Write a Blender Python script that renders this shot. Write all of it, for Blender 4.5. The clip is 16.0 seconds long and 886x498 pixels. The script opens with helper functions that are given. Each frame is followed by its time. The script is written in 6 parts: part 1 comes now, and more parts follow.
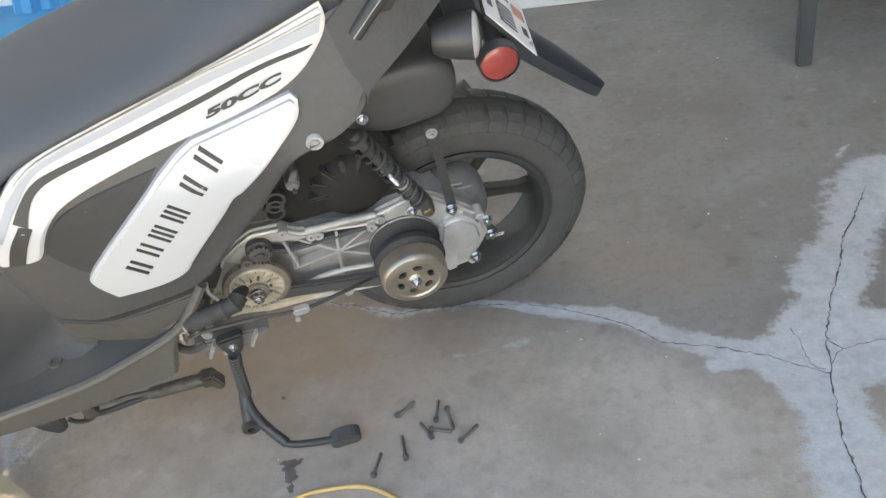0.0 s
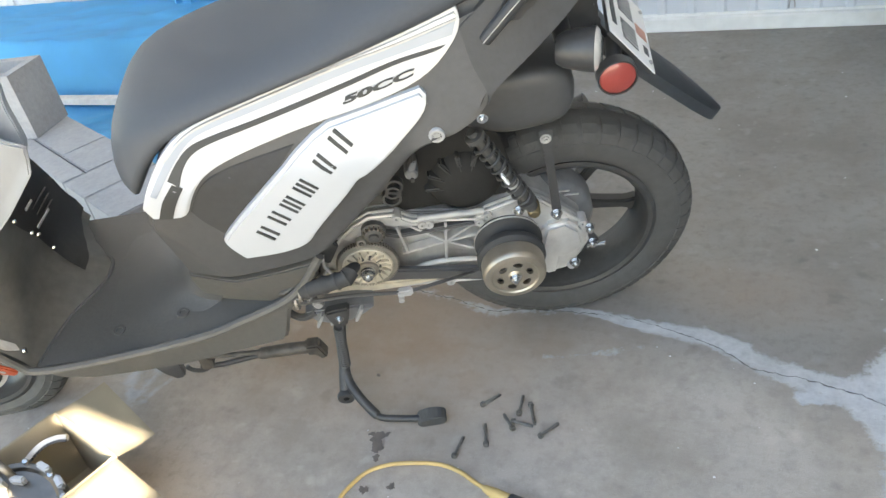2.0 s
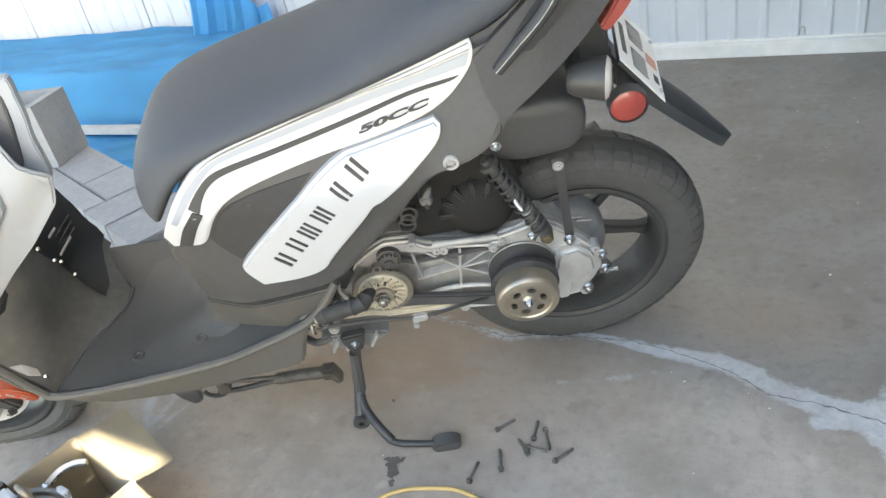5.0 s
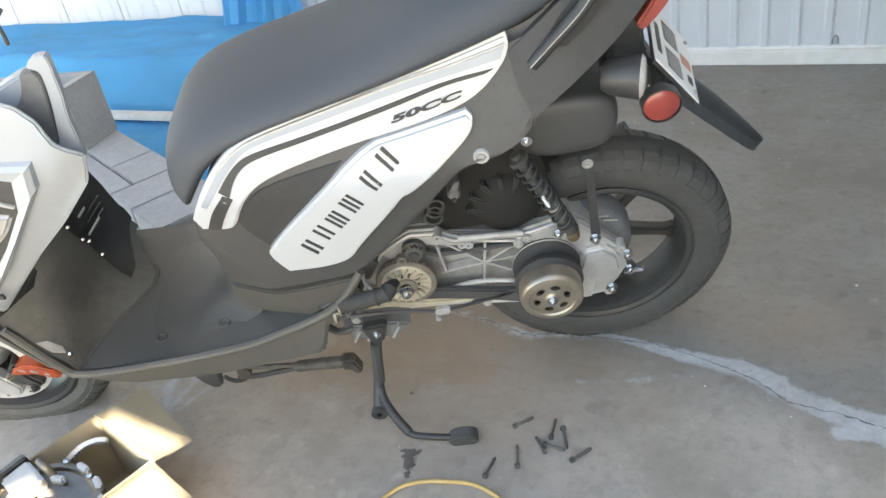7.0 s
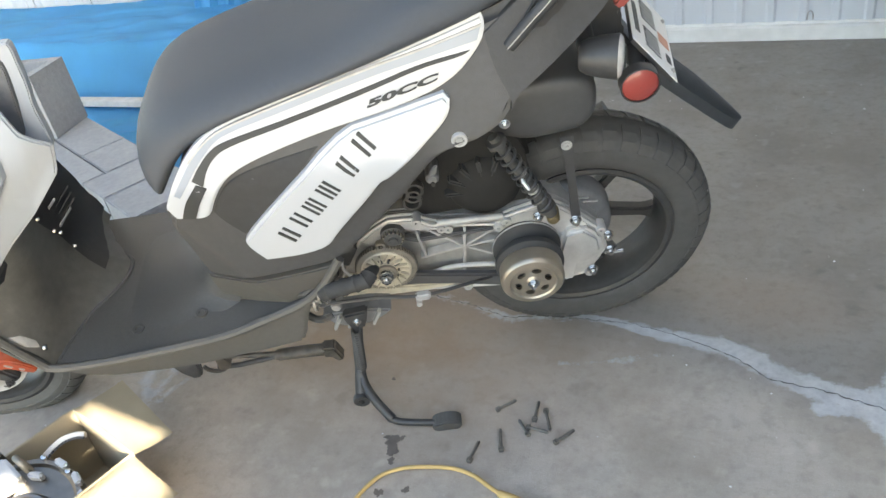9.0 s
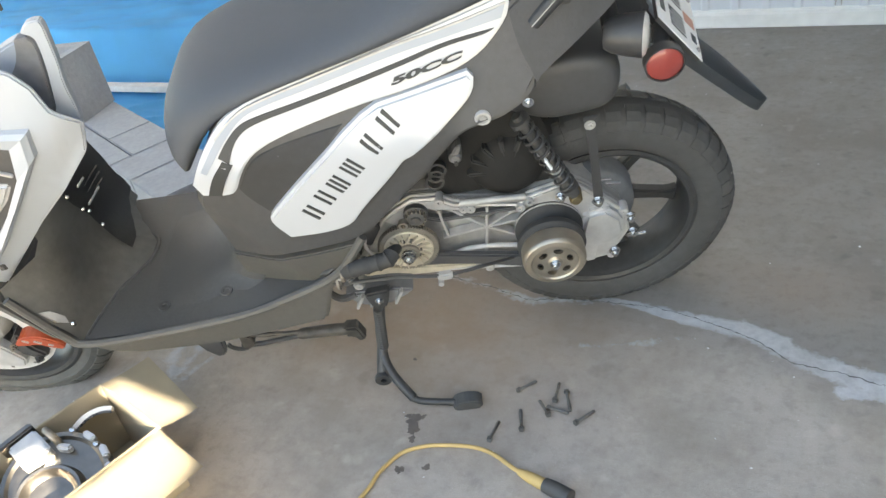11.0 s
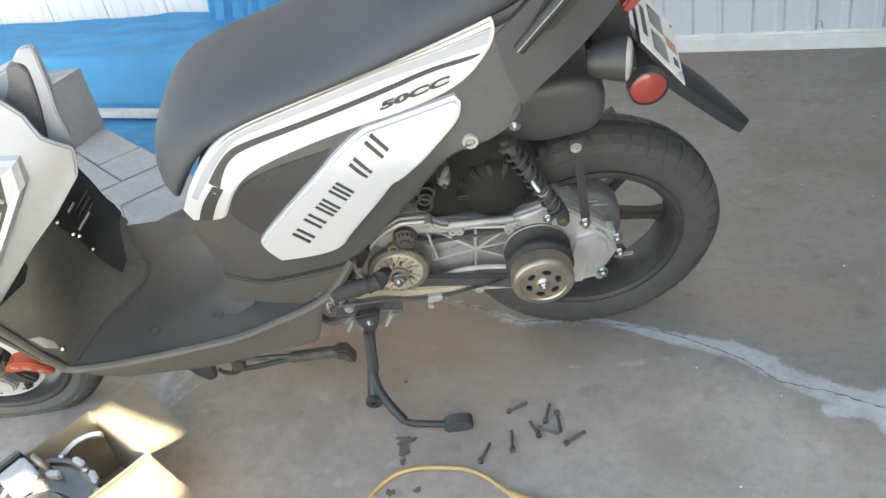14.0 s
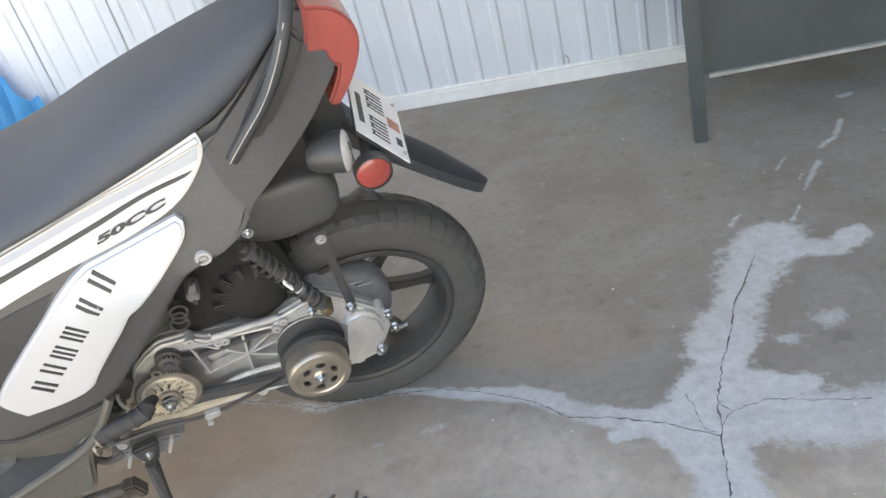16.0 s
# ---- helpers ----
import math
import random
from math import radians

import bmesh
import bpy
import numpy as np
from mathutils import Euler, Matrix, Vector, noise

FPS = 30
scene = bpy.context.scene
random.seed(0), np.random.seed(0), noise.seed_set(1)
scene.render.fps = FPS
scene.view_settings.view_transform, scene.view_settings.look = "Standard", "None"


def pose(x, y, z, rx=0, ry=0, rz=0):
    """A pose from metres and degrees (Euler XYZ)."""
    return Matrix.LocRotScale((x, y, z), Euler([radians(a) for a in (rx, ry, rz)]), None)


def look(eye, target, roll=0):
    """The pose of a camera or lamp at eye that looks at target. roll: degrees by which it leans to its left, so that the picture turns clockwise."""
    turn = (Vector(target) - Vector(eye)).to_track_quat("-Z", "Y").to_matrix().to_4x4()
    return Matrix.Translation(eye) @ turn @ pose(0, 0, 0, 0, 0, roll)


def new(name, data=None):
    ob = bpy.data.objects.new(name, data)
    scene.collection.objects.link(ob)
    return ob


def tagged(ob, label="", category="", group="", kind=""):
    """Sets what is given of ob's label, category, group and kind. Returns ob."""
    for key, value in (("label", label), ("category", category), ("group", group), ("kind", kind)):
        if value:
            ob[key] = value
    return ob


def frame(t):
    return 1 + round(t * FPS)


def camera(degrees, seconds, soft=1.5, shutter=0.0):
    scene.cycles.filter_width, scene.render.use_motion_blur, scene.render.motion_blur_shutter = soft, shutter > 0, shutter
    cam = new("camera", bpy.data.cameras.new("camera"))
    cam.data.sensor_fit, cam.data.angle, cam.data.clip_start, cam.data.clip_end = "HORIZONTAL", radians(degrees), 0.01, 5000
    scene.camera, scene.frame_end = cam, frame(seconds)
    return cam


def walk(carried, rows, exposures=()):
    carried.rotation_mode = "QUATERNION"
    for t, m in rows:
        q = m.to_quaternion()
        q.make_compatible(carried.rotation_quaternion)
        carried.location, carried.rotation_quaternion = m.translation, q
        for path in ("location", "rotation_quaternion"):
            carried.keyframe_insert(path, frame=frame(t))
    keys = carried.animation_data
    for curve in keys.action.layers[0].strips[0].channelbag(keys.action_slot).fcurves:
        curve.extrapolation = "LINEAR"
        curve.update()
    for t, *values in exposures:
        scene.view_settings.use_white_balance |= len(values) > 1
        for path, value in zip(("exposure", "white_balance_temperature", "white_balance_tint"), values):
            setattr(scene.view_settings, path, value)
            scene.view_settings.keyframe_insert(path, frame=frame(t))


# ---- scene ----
cam = camera(58.6, 16.0)
PATH = [
    (0, (0.278, 0.277, 1.025), (-0.252, 1.8, -0.158), -13.4),
    (0.5, (0.314, 0.265, 1.055), (-0.459, 1.725, -0.072), -15.3),
    (1, (0.32, 0.24, 1.054), (-0.422, 1.716, -0.073), -13.5),
    (1.5, (0.307, 0.212, 1.04), (-0.452, 1.7, -0.06), -12.7),
    (2, (0.301, 0.204, 1.042), (-0.475, 1.678, -0.065), -11.8),
    (2.5, (0.3, 0.203, 1.043), (-0.46, 1.702, -0.04), -10.8),
    (3, (0.302, 0.206, 1.043), (-0.48, 1.699, -0.034), -11.7),
    (3.5, (0.309, 0.206, 1.046), (-0.461, 1.717, -0.015), -12.2),
    (4, (0.311, 0.207, 1.046), (-0.466, 1.717, -0.011), -12.5),
    (4.2, (0.308, 0.204, 1.051), (-0.481, 1.708, -0.006), -12.4),
    (6.3, (0.306, 0.178, 1.046), (-0.521, 1.678, 0.013), -11.9),
    (6.5, (0.305, 0.177, 1.042), (-0.517, 1.671, -0.002), -11.2),
    (7, (0.295, 0.178, 1.045), (-0.555, 1.661, 0.006), -10.8),
    (7.5, (0.292, 0.189, 1.044), (-0.516, 1.683, -0.012), -10.6),
    (8, (0.298, 0.185, 1.044), (-0.497, 1.702, 0.01), -10.8),
    (8.5, (0.295, 0.182, 1.046), (-0.509, 1.687, 0.003), -11.1),
    (9, (0.289, 0.191, 1.043), (-0.51, 1.668, -0.044), -11.2),
    (9.2, (0.282, 0.196, 1.045), (-0.474, 1.659, -0.091), -10.6),
    (11.3, (0.293, 0.173, 1.031), (-0.556, 1.617, -0.06), -11.8),
    (11.5, (0.294, 0.176, 1.033), (-0.544, 1.627, -0.059), -11.6),
    (12, (0.299, 0.18, 1.034), (-0.515, 1.646, -0.055), -11.9),
    (12.5, (0.308, 0.179, 1.036), (-0.5, 1.654, -0.047), -12.1),
    (13, (0.302, 0.173, 1.036), (-0.517, 1.651, -0.034), -11.5),
    (13.5, (0.301, 0.168, 1.035), (-0.527, 1.649, -0.024), -11.7),
    (14, (0.298, 0.166, 1.036), (-0.53, 1.652, -0.016), -11.6),
    (14.5, (0.295, 0.167, 1.035), (-0.544, 1.636, -0.032), -11.5),
    (15, (0.311, 0.184, 1.035), (-0.484, 1.667, -0.047), -13.3),
    (15.5, (0.388, 0.217, 1.051), (-0.261, 1.791, 0.002), -15.9),
    (15.6, (0.42, 0.204, 1.061), (-0.17, 1.819, 0.039), -15.9),
    (16, (0.427, 0.248, 1.063), (-0.032, 1.898, 0.03), -15.5),
]
walk(cam, [(t, look(eye, target, roll)) for t, eye, target, roll in PATH], [(0.0, 3.60, 7850, 11), (0.6, 3.76, 7800, 9), (4.2, 3.76, 7750, 9), (6.5, 3.73, 7800, 9), (7.0, 3.66, 7800, 9), (15.0, 3.64, 7800, 9), (15.5, 3.68, 7800, 10), (16.0, 3.74, 7850, 13)])

# ---- world, sun, exposure ----
world = bpy.data.worlds.new("sky")
scene.world = world
world.use_nodes = True
wn = world.node_tree
sky = wn.nodes.new("ShaderNodeTexSky")
sky.sky_type, sky.sun_disc = "NISHITA", False
SUN_WAY = Vector((-0.85, 0.52, -0.48)).normalized()
sky.sun_elevation = math.asin(-SUN_WAY.z)
sky.sun_rotation = math.atan2(-SUN_WAY.x, -SUN_WAY.y)
wn.links.new(sky.outputs[0], wn.nodes["Background"].inputs[0])
wn.nodes["Background"].inputs[1].default_value = 0.07
sun = new("sun", bpy.data.lights.new("sun", "SUN"))
sun.data.energy, sun.data.angle, sun.data.color = 4.8, radians(0.3), (1.0, 0.97, 0.91)
sun.matrix_world = look((0, 0, 6), Vector((0, 0, 6)) + SUN_WAY)


# ---- materials ----
def material(name, base, rough=0.6, metal=0.0, vary=0.12, scale=40.0, bump=0.15, coarse=4.0, spec=0.5, tint=None, bumpscale=None, coat=0.0):
    m = bpy.data.materials.new(name)
    m.use_nodes = True
    nt = m.node_tree
    b = nt.nodes["Principled BSDF"]
    tc = nt.nodes.new("ShaderNodeTexCoord")
    fine = nt.nodes.new("ShaderNodeTexNoise")
    fine.inputs["Scale"].default_value, fine.inputs["Detail"].default_value = scale, 6
    wide = nt.nodes.new("ShaderNodeTexNoise")
    wide.inputs["Scale"].default_value, wide.inputs["Detail"].default_value = coarse, 4
    add = nt.nodes.new("ShaderNodeMath")
    add.operation = "ADD"
    nt.links.new(tc.outputs["Object"], fine.inputs["Vector"])
    nt.links.new(tc.outputs["Object"], wide.inputs["Vector"])
    nt.links.new(fine.outputs["Fac"], add.inputs[0])
    nt.links.new(wide.outputs["Fac"], add.inputs[1])
    ramp = nt.nodes.new("ShaderNodeMapRange")
    ramp.inputs["From Min"].default_value, ramp.inputs["From Max"].default_value = 0.6, 1.4
    nt.links.new(add.outputs[0], ramp.inputs["Value"])
    mix = nt.nodes.new("ShaderNodeMix")
    mix.data_type = "RGBA"
    lo = [c * (1 - vary) for c in base]
    hi = [min(1, c * (1 + vary)) for c in (tint or base)]
    mix.inputs["A"].default_value, mix.inputs["B"].default_value = (*lo, 1), (*hi, 1)
    nt.links.new(ramp.outputs[0], mix.inputs["Factor"])
    nt.links.new(mix.outputs["Result"], b.inputs["Base Color"])
    b.inputs["Metallic"].default_value = metal
    b.inputs["Specular IOR Level"].default_value = spec
    b.inputs["Coat Weight"].default_value = coat
    rr = nt.nodes.new("ShaderNodeMapRange")
    rr.inputs["From Min"].default_value, rr.inputs["From Max"].default_value = 0.6, 1.4
    rr.inputs["To Min"].default_value, rr.inputs["To Max"].default_value = max(0, rough - 0.08), min(1, rough + 0.08)
    nt.links.new(add.outputs[0], rr.inputs["Value"])
    nt.links.new(rr.outputs[0], b.inputs["Roughness"])
    if bump:
        bn = nt.nodes.new("ShaderNodeTexNoise")
        bn.inputs["Scale"].default_value, bn.inputs["Detail"].default_value = bumpscale or scale * 3, 4
        nt.links.new(tc.outputs["Object"], bn.inputs["Vector"])
        bp = nt.nodes.new("ShaderNodeBump")
        bp.inputs["Strength"].default_value, bp.inputs["Distance"].default_value = bump, 0.002
        nt.links.new(bn.outputs["Fac"], bp.inputs["Height"])
        nt.links.new(bp.outputs[0], b.inputs["Normal"])
    return m


white_metal = material("white_metal", (0.565, 0.595, 0.64), 0.42, vary=0.05, scale=9, bump=0.06, coarse=1.2)
white_trim = material("white_trim", (0.70, 0.70, 0.69), 0.6, vary=0.12, scale=25, bump=0.1)
black_plastic = material("black_plastic", (0.050, 0.050, 0.051), 0.42, vary=0.25, scale=60, bump=0.12)
grey_plastic = material("grey_plastic", (0.061, 0.062, 0.064), 0.48, vary=0.18, scale=90, bump=0.2, bumpscale=700, coarse=6)
sill_plastic = material("sill_plastic", (0.094, 0.091, 0.084), 0.5, vary=0.18, scale=90, bump=0.2, bumpscale=700, coarse=6)
white_plastic = material("white_plastic", (0.465, 0.487, 0.512), 0.30, vary=0.008, scale=10, bump=0.0, coat=0.35)
cowl_white = material("cowl_white", (0.375, 0.412, 0.455), 0.32, vary=0.02, scale=10, bump=0.0, coat=0.3)
silver_plastic = material("silver_plastic", (0.275, 0.312, 0.362), 0.34, metal=0.0, vary=0.04, scale=20, bump=0.02, coat=0.3)
decal_dark = material("decal_dark", (0.034, 0.036, 0.036), 0.55, vary=0.2, scale=60, bump=0.0)
rubber = material("rubber", (0.066, 0.0655, 0.0645), 0.72, vary=0.3, scale=50, bump=0.3, coarse=9)
# paler rubber for the front tyre
pale_rubber = material("pale_rubber", (0.105, 0.103, 0.094), 0.8, vary=0.3, scale=50, bump=0.3, coarse=9)
vinyl = material("vinyl", (0.056, 0.064, 0.076), 0.58, vary=0.12, scale=140, bump=0.35, bumpscale=900, coarse=5)
alloy = material("alloy", (0.53, 0.525, 0.515), 0.46, metal=0.5, vary=0.22, scale=45, bump=0.35, coarse=9)
alloy_dull = material("alloy_dull", (0.42, 0.415, 0.40), 0.55, metal=0.45, vary=0.3, scale=45, bump=0.4, coarse=12)
bell_steel = material("bell_steel", (0.43, 0.38, 0.31), 0.42, metal=0.85, vary=0.22, scale=25, bump=0.1, coarse=14)
fan_cream = material("fan_cream", (0.52, 0.47, 0.37), 0.5, metal=0.2, vary=0.3, scale=60, bump=0.2, coarse=20)
gear_steel = material("gear_steel", (0.26, 0.235, 0.20), 0.5, metal=0.6, vary=0.3, scale=60, bump=0.2)
chrome = material("chrome", (0.62, 0.62, 0.61), 0.22, metal=1.0, vary=0.05, scale=30, bump=0.0)
brass = material("brass", (0.24, 0.19, 0.11), 0.4, metal=0.8, vary=0.3, scale=60, bump=0.2)
dark_paint = material("dark_paint", (0.040, 0.040, 0.040), 0.45, vary=0.4, scale=70, bump=0.2)
engine_black = material("engine_black", (0.060, 0.059, 0.058), 0.5, vary=0.4, scale=40, bump=0.3)
red_lens = material("red_lens", (0.33, 0.072, 0.058), 0.3, vary=0.12, scale=50, bump=0.05, coat=0.5)
amber_lens = material("amber_lens", (0.29, 0.045, 0.036), 0.36, vary=0.12, scale=80, bump=0.1, coat=0.5)
clear_lens = material("clear_lens", (0.62, 0.62, 0.60), 0.2, vary=0.2, scale=90, bump=0.1, coat=0.5)
caliper_red = material("caliper_red", (0.40, 0.072, 0.028), 0.35, vary=0.2, scale=50, bump=0.1)
plate_white = material("plate_white", (0.82, 0.83, 0.83), 0.4, vary=0.05, scale=30, bump=0.03)
plate_ink = material("plate_ink", (0.05, 0.06, 0.06), 0.5, vary=0.1, scale=30, bump=0.0)
sticker_orange = material("sticker_orange", (0.58, 0.30, 0.22), 0.5, vary=0.1, scale=30, bump=0.0)
tarp_blue = material("tarp_blue", (0.090, 0.46, 0.80), 0.62, vary=0.14, scale=6, bump=0.25, coarse=1.7, bumpscale=300)
block_grey = material("block_grey", (0.325, 0.335, 0.348), 0.92, vary=0.16, scale=70, bump=0.7, bumpscale=160, coarse=6)
cardboard = material("cardboard", (0.42, 0.355, 0.25), 0.85, vary=0.1, scale=18, bump=0.1)
belt_rubber = material("belt_rubber", (0.075, 0.075, 0.077), 0.6, vary=0.2, scale=60, bump=0.2)
dark_steel = material("dark_steel", (0.070, 0.078, 0.082), 0.5, metal=0.2, vary=0.15, scale=14, bump=0.1)
wood_grey = material("wood_grey", (0.50, 0.50, 0.49), 0.8, vary=0.2, scale=40, bump=0.3)
cord_yellow = material("cord_yellow", (0.54, 0.375, 0.15), 0.5, vary=0.15, scale=50, bump=0.1)
oil_dark = material("oil_dark", (0.15, 0.125, 0.108), 0.5, vary=0.3, scale=80, bump=0.2)
bolt_dark = material("bolt_dark", (0.20, 0.188, 0.17), 0.45, metal=0.5, vary=0.4, scale=150, bump=0.3)
cover_alloy = material("cover_alloy", (0.22, 0.20, 0.175), 0.34, metal=0.95, vary=0.25, scale=40, bump=0.25, coarse=12)
worn_paint = material("worn_paint", (0.075, 0.066, 0.056), 0.55, vary=0.6, scale=60, bump=0.4, coarse=14)
# black plastic with the missing bounce light mixed into its base colour
shield_lightened = material("shield_lightened", (0.175, 0.173, 0.163), 0.42, vary=0.22, scale=60, bump=0.15, coarse=5)
disc_steel = material("disc_steel", (0.60, 0.595, 0.58), 0.5, metal=0.2, vary=0.15, scale=60, bump=0.1)
inlay_black = material("inlay_black", (0.046, 0.046, 0.046), 0.7, spec=0.3, vary=0.2, scale=60, bump=0.1)
tail_black = material("tail_black", (0.050, 0.052, 0.055), 0.5, spec=0.35, vary=0.2, scale=70, bump=0.15)
floor_plastic = material("floor_plastic", (0.070, 0.070, 0.069), 0.46, vary=0.25, scale=220, bump=0.25, bumpscale=900, coarse=5)
duct_rubber = material("duct_rubber", (0.020, 0.0198, 0.0195), 0.75, spec=0.25, vary=0.3, scale=40, bump=0.2)
guard_plastic = material("guard_plastic", (0.075, 0.085, 0.096), 0.40, vary=0.15, scale=80, bump=0.15)
casing_grey = material("casing_grey", (0.175, 0.178, 0.185), 0.6, metal=0.2, vary=0.25, scale=60, bump=0.3)
crack_dark = material("crack_dark", (0.105, 0.100, 0.096), 0.95, vary=0.4, scale=90, bump=0.4)


def ground_material():
    """Concrete with cement smeared over its cracks, a faint brown bloom and a lighter front; all follow attributes of
    the sheet.
    """
    m = bpy.data.materials.new("concrete")
    m.use_nodes = True
    nt = m.node_tree
    N, link = nt.nodes.new, nt.links.new
    b = nt.nodes["Principled BSDF"]
    geo = N("ShaderNodeNewGeometry")

    def noise_tex(scale, detail=5, rough=0.6):
        n = N("ShaderNodeTexNoise")
        n.inputs["Scale"].default_value, n.inputs["Detail"].default_value, n.inputs["Roughness"].default_value = scale, detail, rough
        link(geo.outputs["Position"], n.inputs["Vector"])
        return n.outputs["Fac"]

    def remap(v, a, b_, c=0.0, d=1.0):
        r = N("ShaderNodeMapRange")
        r.inputs["From Min"].default_value, r.inputs["From Max"].default_value = a, b_
        r.inputs["To Min"].default_value, r.inputs["To Max"].default_value = c, d
        link(v, r.inputs["Value"])
        return r.outputs[0]

    def mix(f, a, b_):
        x = N("ShaderNodeMix")
        x.data_type = "RGBA"
        for sock, v in (("Factor", f), ("A", a), ("B", b_)):
            if isinstance(v, tuple):
                x.inputs[sock].default_value = (*v, 1)
            elif isinstance(v, float):
                x.inputs[sock].default_value = v
            else:
                link(v, x.inputs[sock])
        return x.outputs["Result"]

    def calc(op, a, b_):
        x = N("ShaderNodeMath")
        x.operation = op
        for i, v in enumerate((a, b_)):
            if isinstance(v, float):
                x.inputs[i].default_value = v
            else:
                link(v, x.inputs[i])
        return x.outputs[0]

    wide, mid, fine, grain = noise_tex(1.1), noise_tex(7, 6, 0.65), noise_tex(45, 6, 0.7), noise_tex(420, 3)
    col = mix(remap(wide, 0.3, 0.7), (0.232, 0.214, 0.197), (0.281, 0.262, 0.243))
    col = mix(remap(mid, 0.42, 0.72, 0.0, 0.55), col, (0.308, 0.290, 0.268))
    col = mix(remap(fine, 0.48, 0.70, 0.0, 0.55), col, (0.172, 0.158, 0.144))
    col = mix(remap(grain, 0.60, 0.85, 0.0, 0.8), col, (0.43, 0.41, 0.385))
    smear = noise_tex(2.6, 7, 0.7)
    col = mix(remap(smear, 0.46, 0.62, 0.0, 0.75), col, (0.206, 0.184, 0.161))
    speck = noise_tex(16, 3, 0.5)
    col = mix(remap(speck, 0.62, 0.72, 0.0, 0.35), col, (0.37, 0.35, 0.325))
    col = mix(remap(speck, 0.37, 0.27, 0.0, 0.40), col, (0.12, 0.112, 0.105))
    # lighter and warmer concrete where the front attribute is high
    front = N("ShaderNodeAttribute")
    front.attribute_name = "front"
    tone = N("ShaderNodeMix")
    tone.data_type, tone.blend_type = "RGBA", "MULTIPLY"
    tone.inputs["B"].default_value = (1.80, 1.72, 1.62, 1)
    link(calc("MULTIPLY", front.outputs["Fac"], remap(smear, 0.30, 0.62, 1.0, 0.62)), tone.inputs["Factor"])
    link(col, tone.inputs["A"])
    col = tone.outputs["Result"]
    bloom = N("ShaderNodeAttribute")
    bloom.attribute_name = "bloom"
    col = mix(calc("MULTIPLY", bloom.outputs["Fac"], remap(mid, 0.3, 0.65, 0.45, 1.0)), col, (0.320, 0.226, 0.160))
    rep = N("ShaderNodeAttribute")
    rep.attribute_name = "repair"
    ragged = calc("ADD", rep.outputs["Fac"], calc("ADD", remap(mid, 0.3, 0.7, -0.20, 0.20), remap(fine, 0.3, 0.7, -0.19, 0.19)))
    mask = calc("MULTIPLY", remap(ragged, 0.39, 0.60, 0.0, 0.95), remap(noise_tex(5.5, 5, 0.7), 0.30, 0.55, 0.62, 1.0))
    cement = mix(remap(fine, 0.35, 0.7), (0.57, 0.585, 0.60), (0.41, 0.42, 0.44))
    col = mix(mask, col, cement)
    link(col, b.inputs["Base Color"])
    b.inputs["Roughness"].default_value = 0.88
    height = calc("ADD", calc("MULTIPLY", fine, 0.6), calc("ADD", calc("MULTIPLY", grain, 0.35), calc("MULTIPLY", mask, 0.5)))
    bp = N("ShaderNodeBump")
    bp.inputs["Strength"].default_value, bp.inputs["Distance"].default_value = 0.5, 0.004
    link(height, bp.inputs["Height"])
    link(bp.outputs[0], b.inputs["Normal"])
    return m


concrete = ground_material()


# ---- mesh helpers ----
def part(name, bm, mat, parent=None, label="", smooth=True):
    me = bpy.data.meshes.new(name)
    bmesh.ops.recalc_face_normals(bm, faces=bm.faces)
    bm.to_mesh(me)
    bm.free()
    if smooth:
        me.shade_smooth()
        me.set_sharp_from_angle(angle=radians(38))
    for m in (mat if isinstance(mat, (list, tuple)) else [mat]):
        me.materials.append(m)
    ob = new(name, me)
    if parent:
        ob.parent = parent
    if label:
        tagged(ob, label)
    return ob


def prism(outline, y0, y1, bevel=0.0, bm=None, segs=2):
    """A slab whose side view (x, z) is the outline, from y0 to y1."""
    bm = bm or bmesh.new()
    vs = [bm.verts.new((x, y0, z)) for x, z in outline]
    f = bm.faces.new(vs)
    ex = bmesh.ops.extrude_face_region(bm, geom=[f])
    nv = [v for v in ex["geom"] if isinstance(v, bmesh.types.BMVert)]
    bmesh.ops.translate(bm, vec=(0, y1 - y0, 0), verts=nv)
    if bevel:
        es = list({e for v in vs + nv for e in v.link_edges})
        bmesh.ops.bevel(bm, geom=es, offset=bevel, segments=segs, affect="EDGES", clamp_overlap=True)
    return bm


def block(size, at=(0, 0, 0), bevel=0.0, turn=None, bm=None):
    bm = bm or bmesh.new()
    m = Matrix.Translation(at) @ (turn.to_4x4() if turn else Matrix()) @ Matrix.Diagonal((*size, 1))
    r = bmesh.ops.create_cube(bm, size=1.0, matrix=m)
    if bevel:
        es = list({e for v in r["verts"] for e in v.link_edges})
        bmesh.ops.bevel(bm, geom=es, offset=bevel, segments=2, affect="EDGES", clamp_overlap=True)
    return bm


def smooth_path(points, n=6):
    pts = [Vector(p) for p in points]
    out = []
    for i in range(len(pts) - 1):
        p0, p1, p2, p3 = pts[max(i - 1, 0)], pts[i], pts[i + 1], pts[min(i + 2, len(pts) - 1)]
        for k in range(n):
            t = k / n
            out.append(0.5 * ((2 * p1) + (p2 - p0) * t + (2 * p0 - 5 * p1 + 4 * p2 - p3) * t * t + (3 * p1 - p0 - 3 * p2 + p3) * t ** 3))
    out.append(pts[-1])
    return out


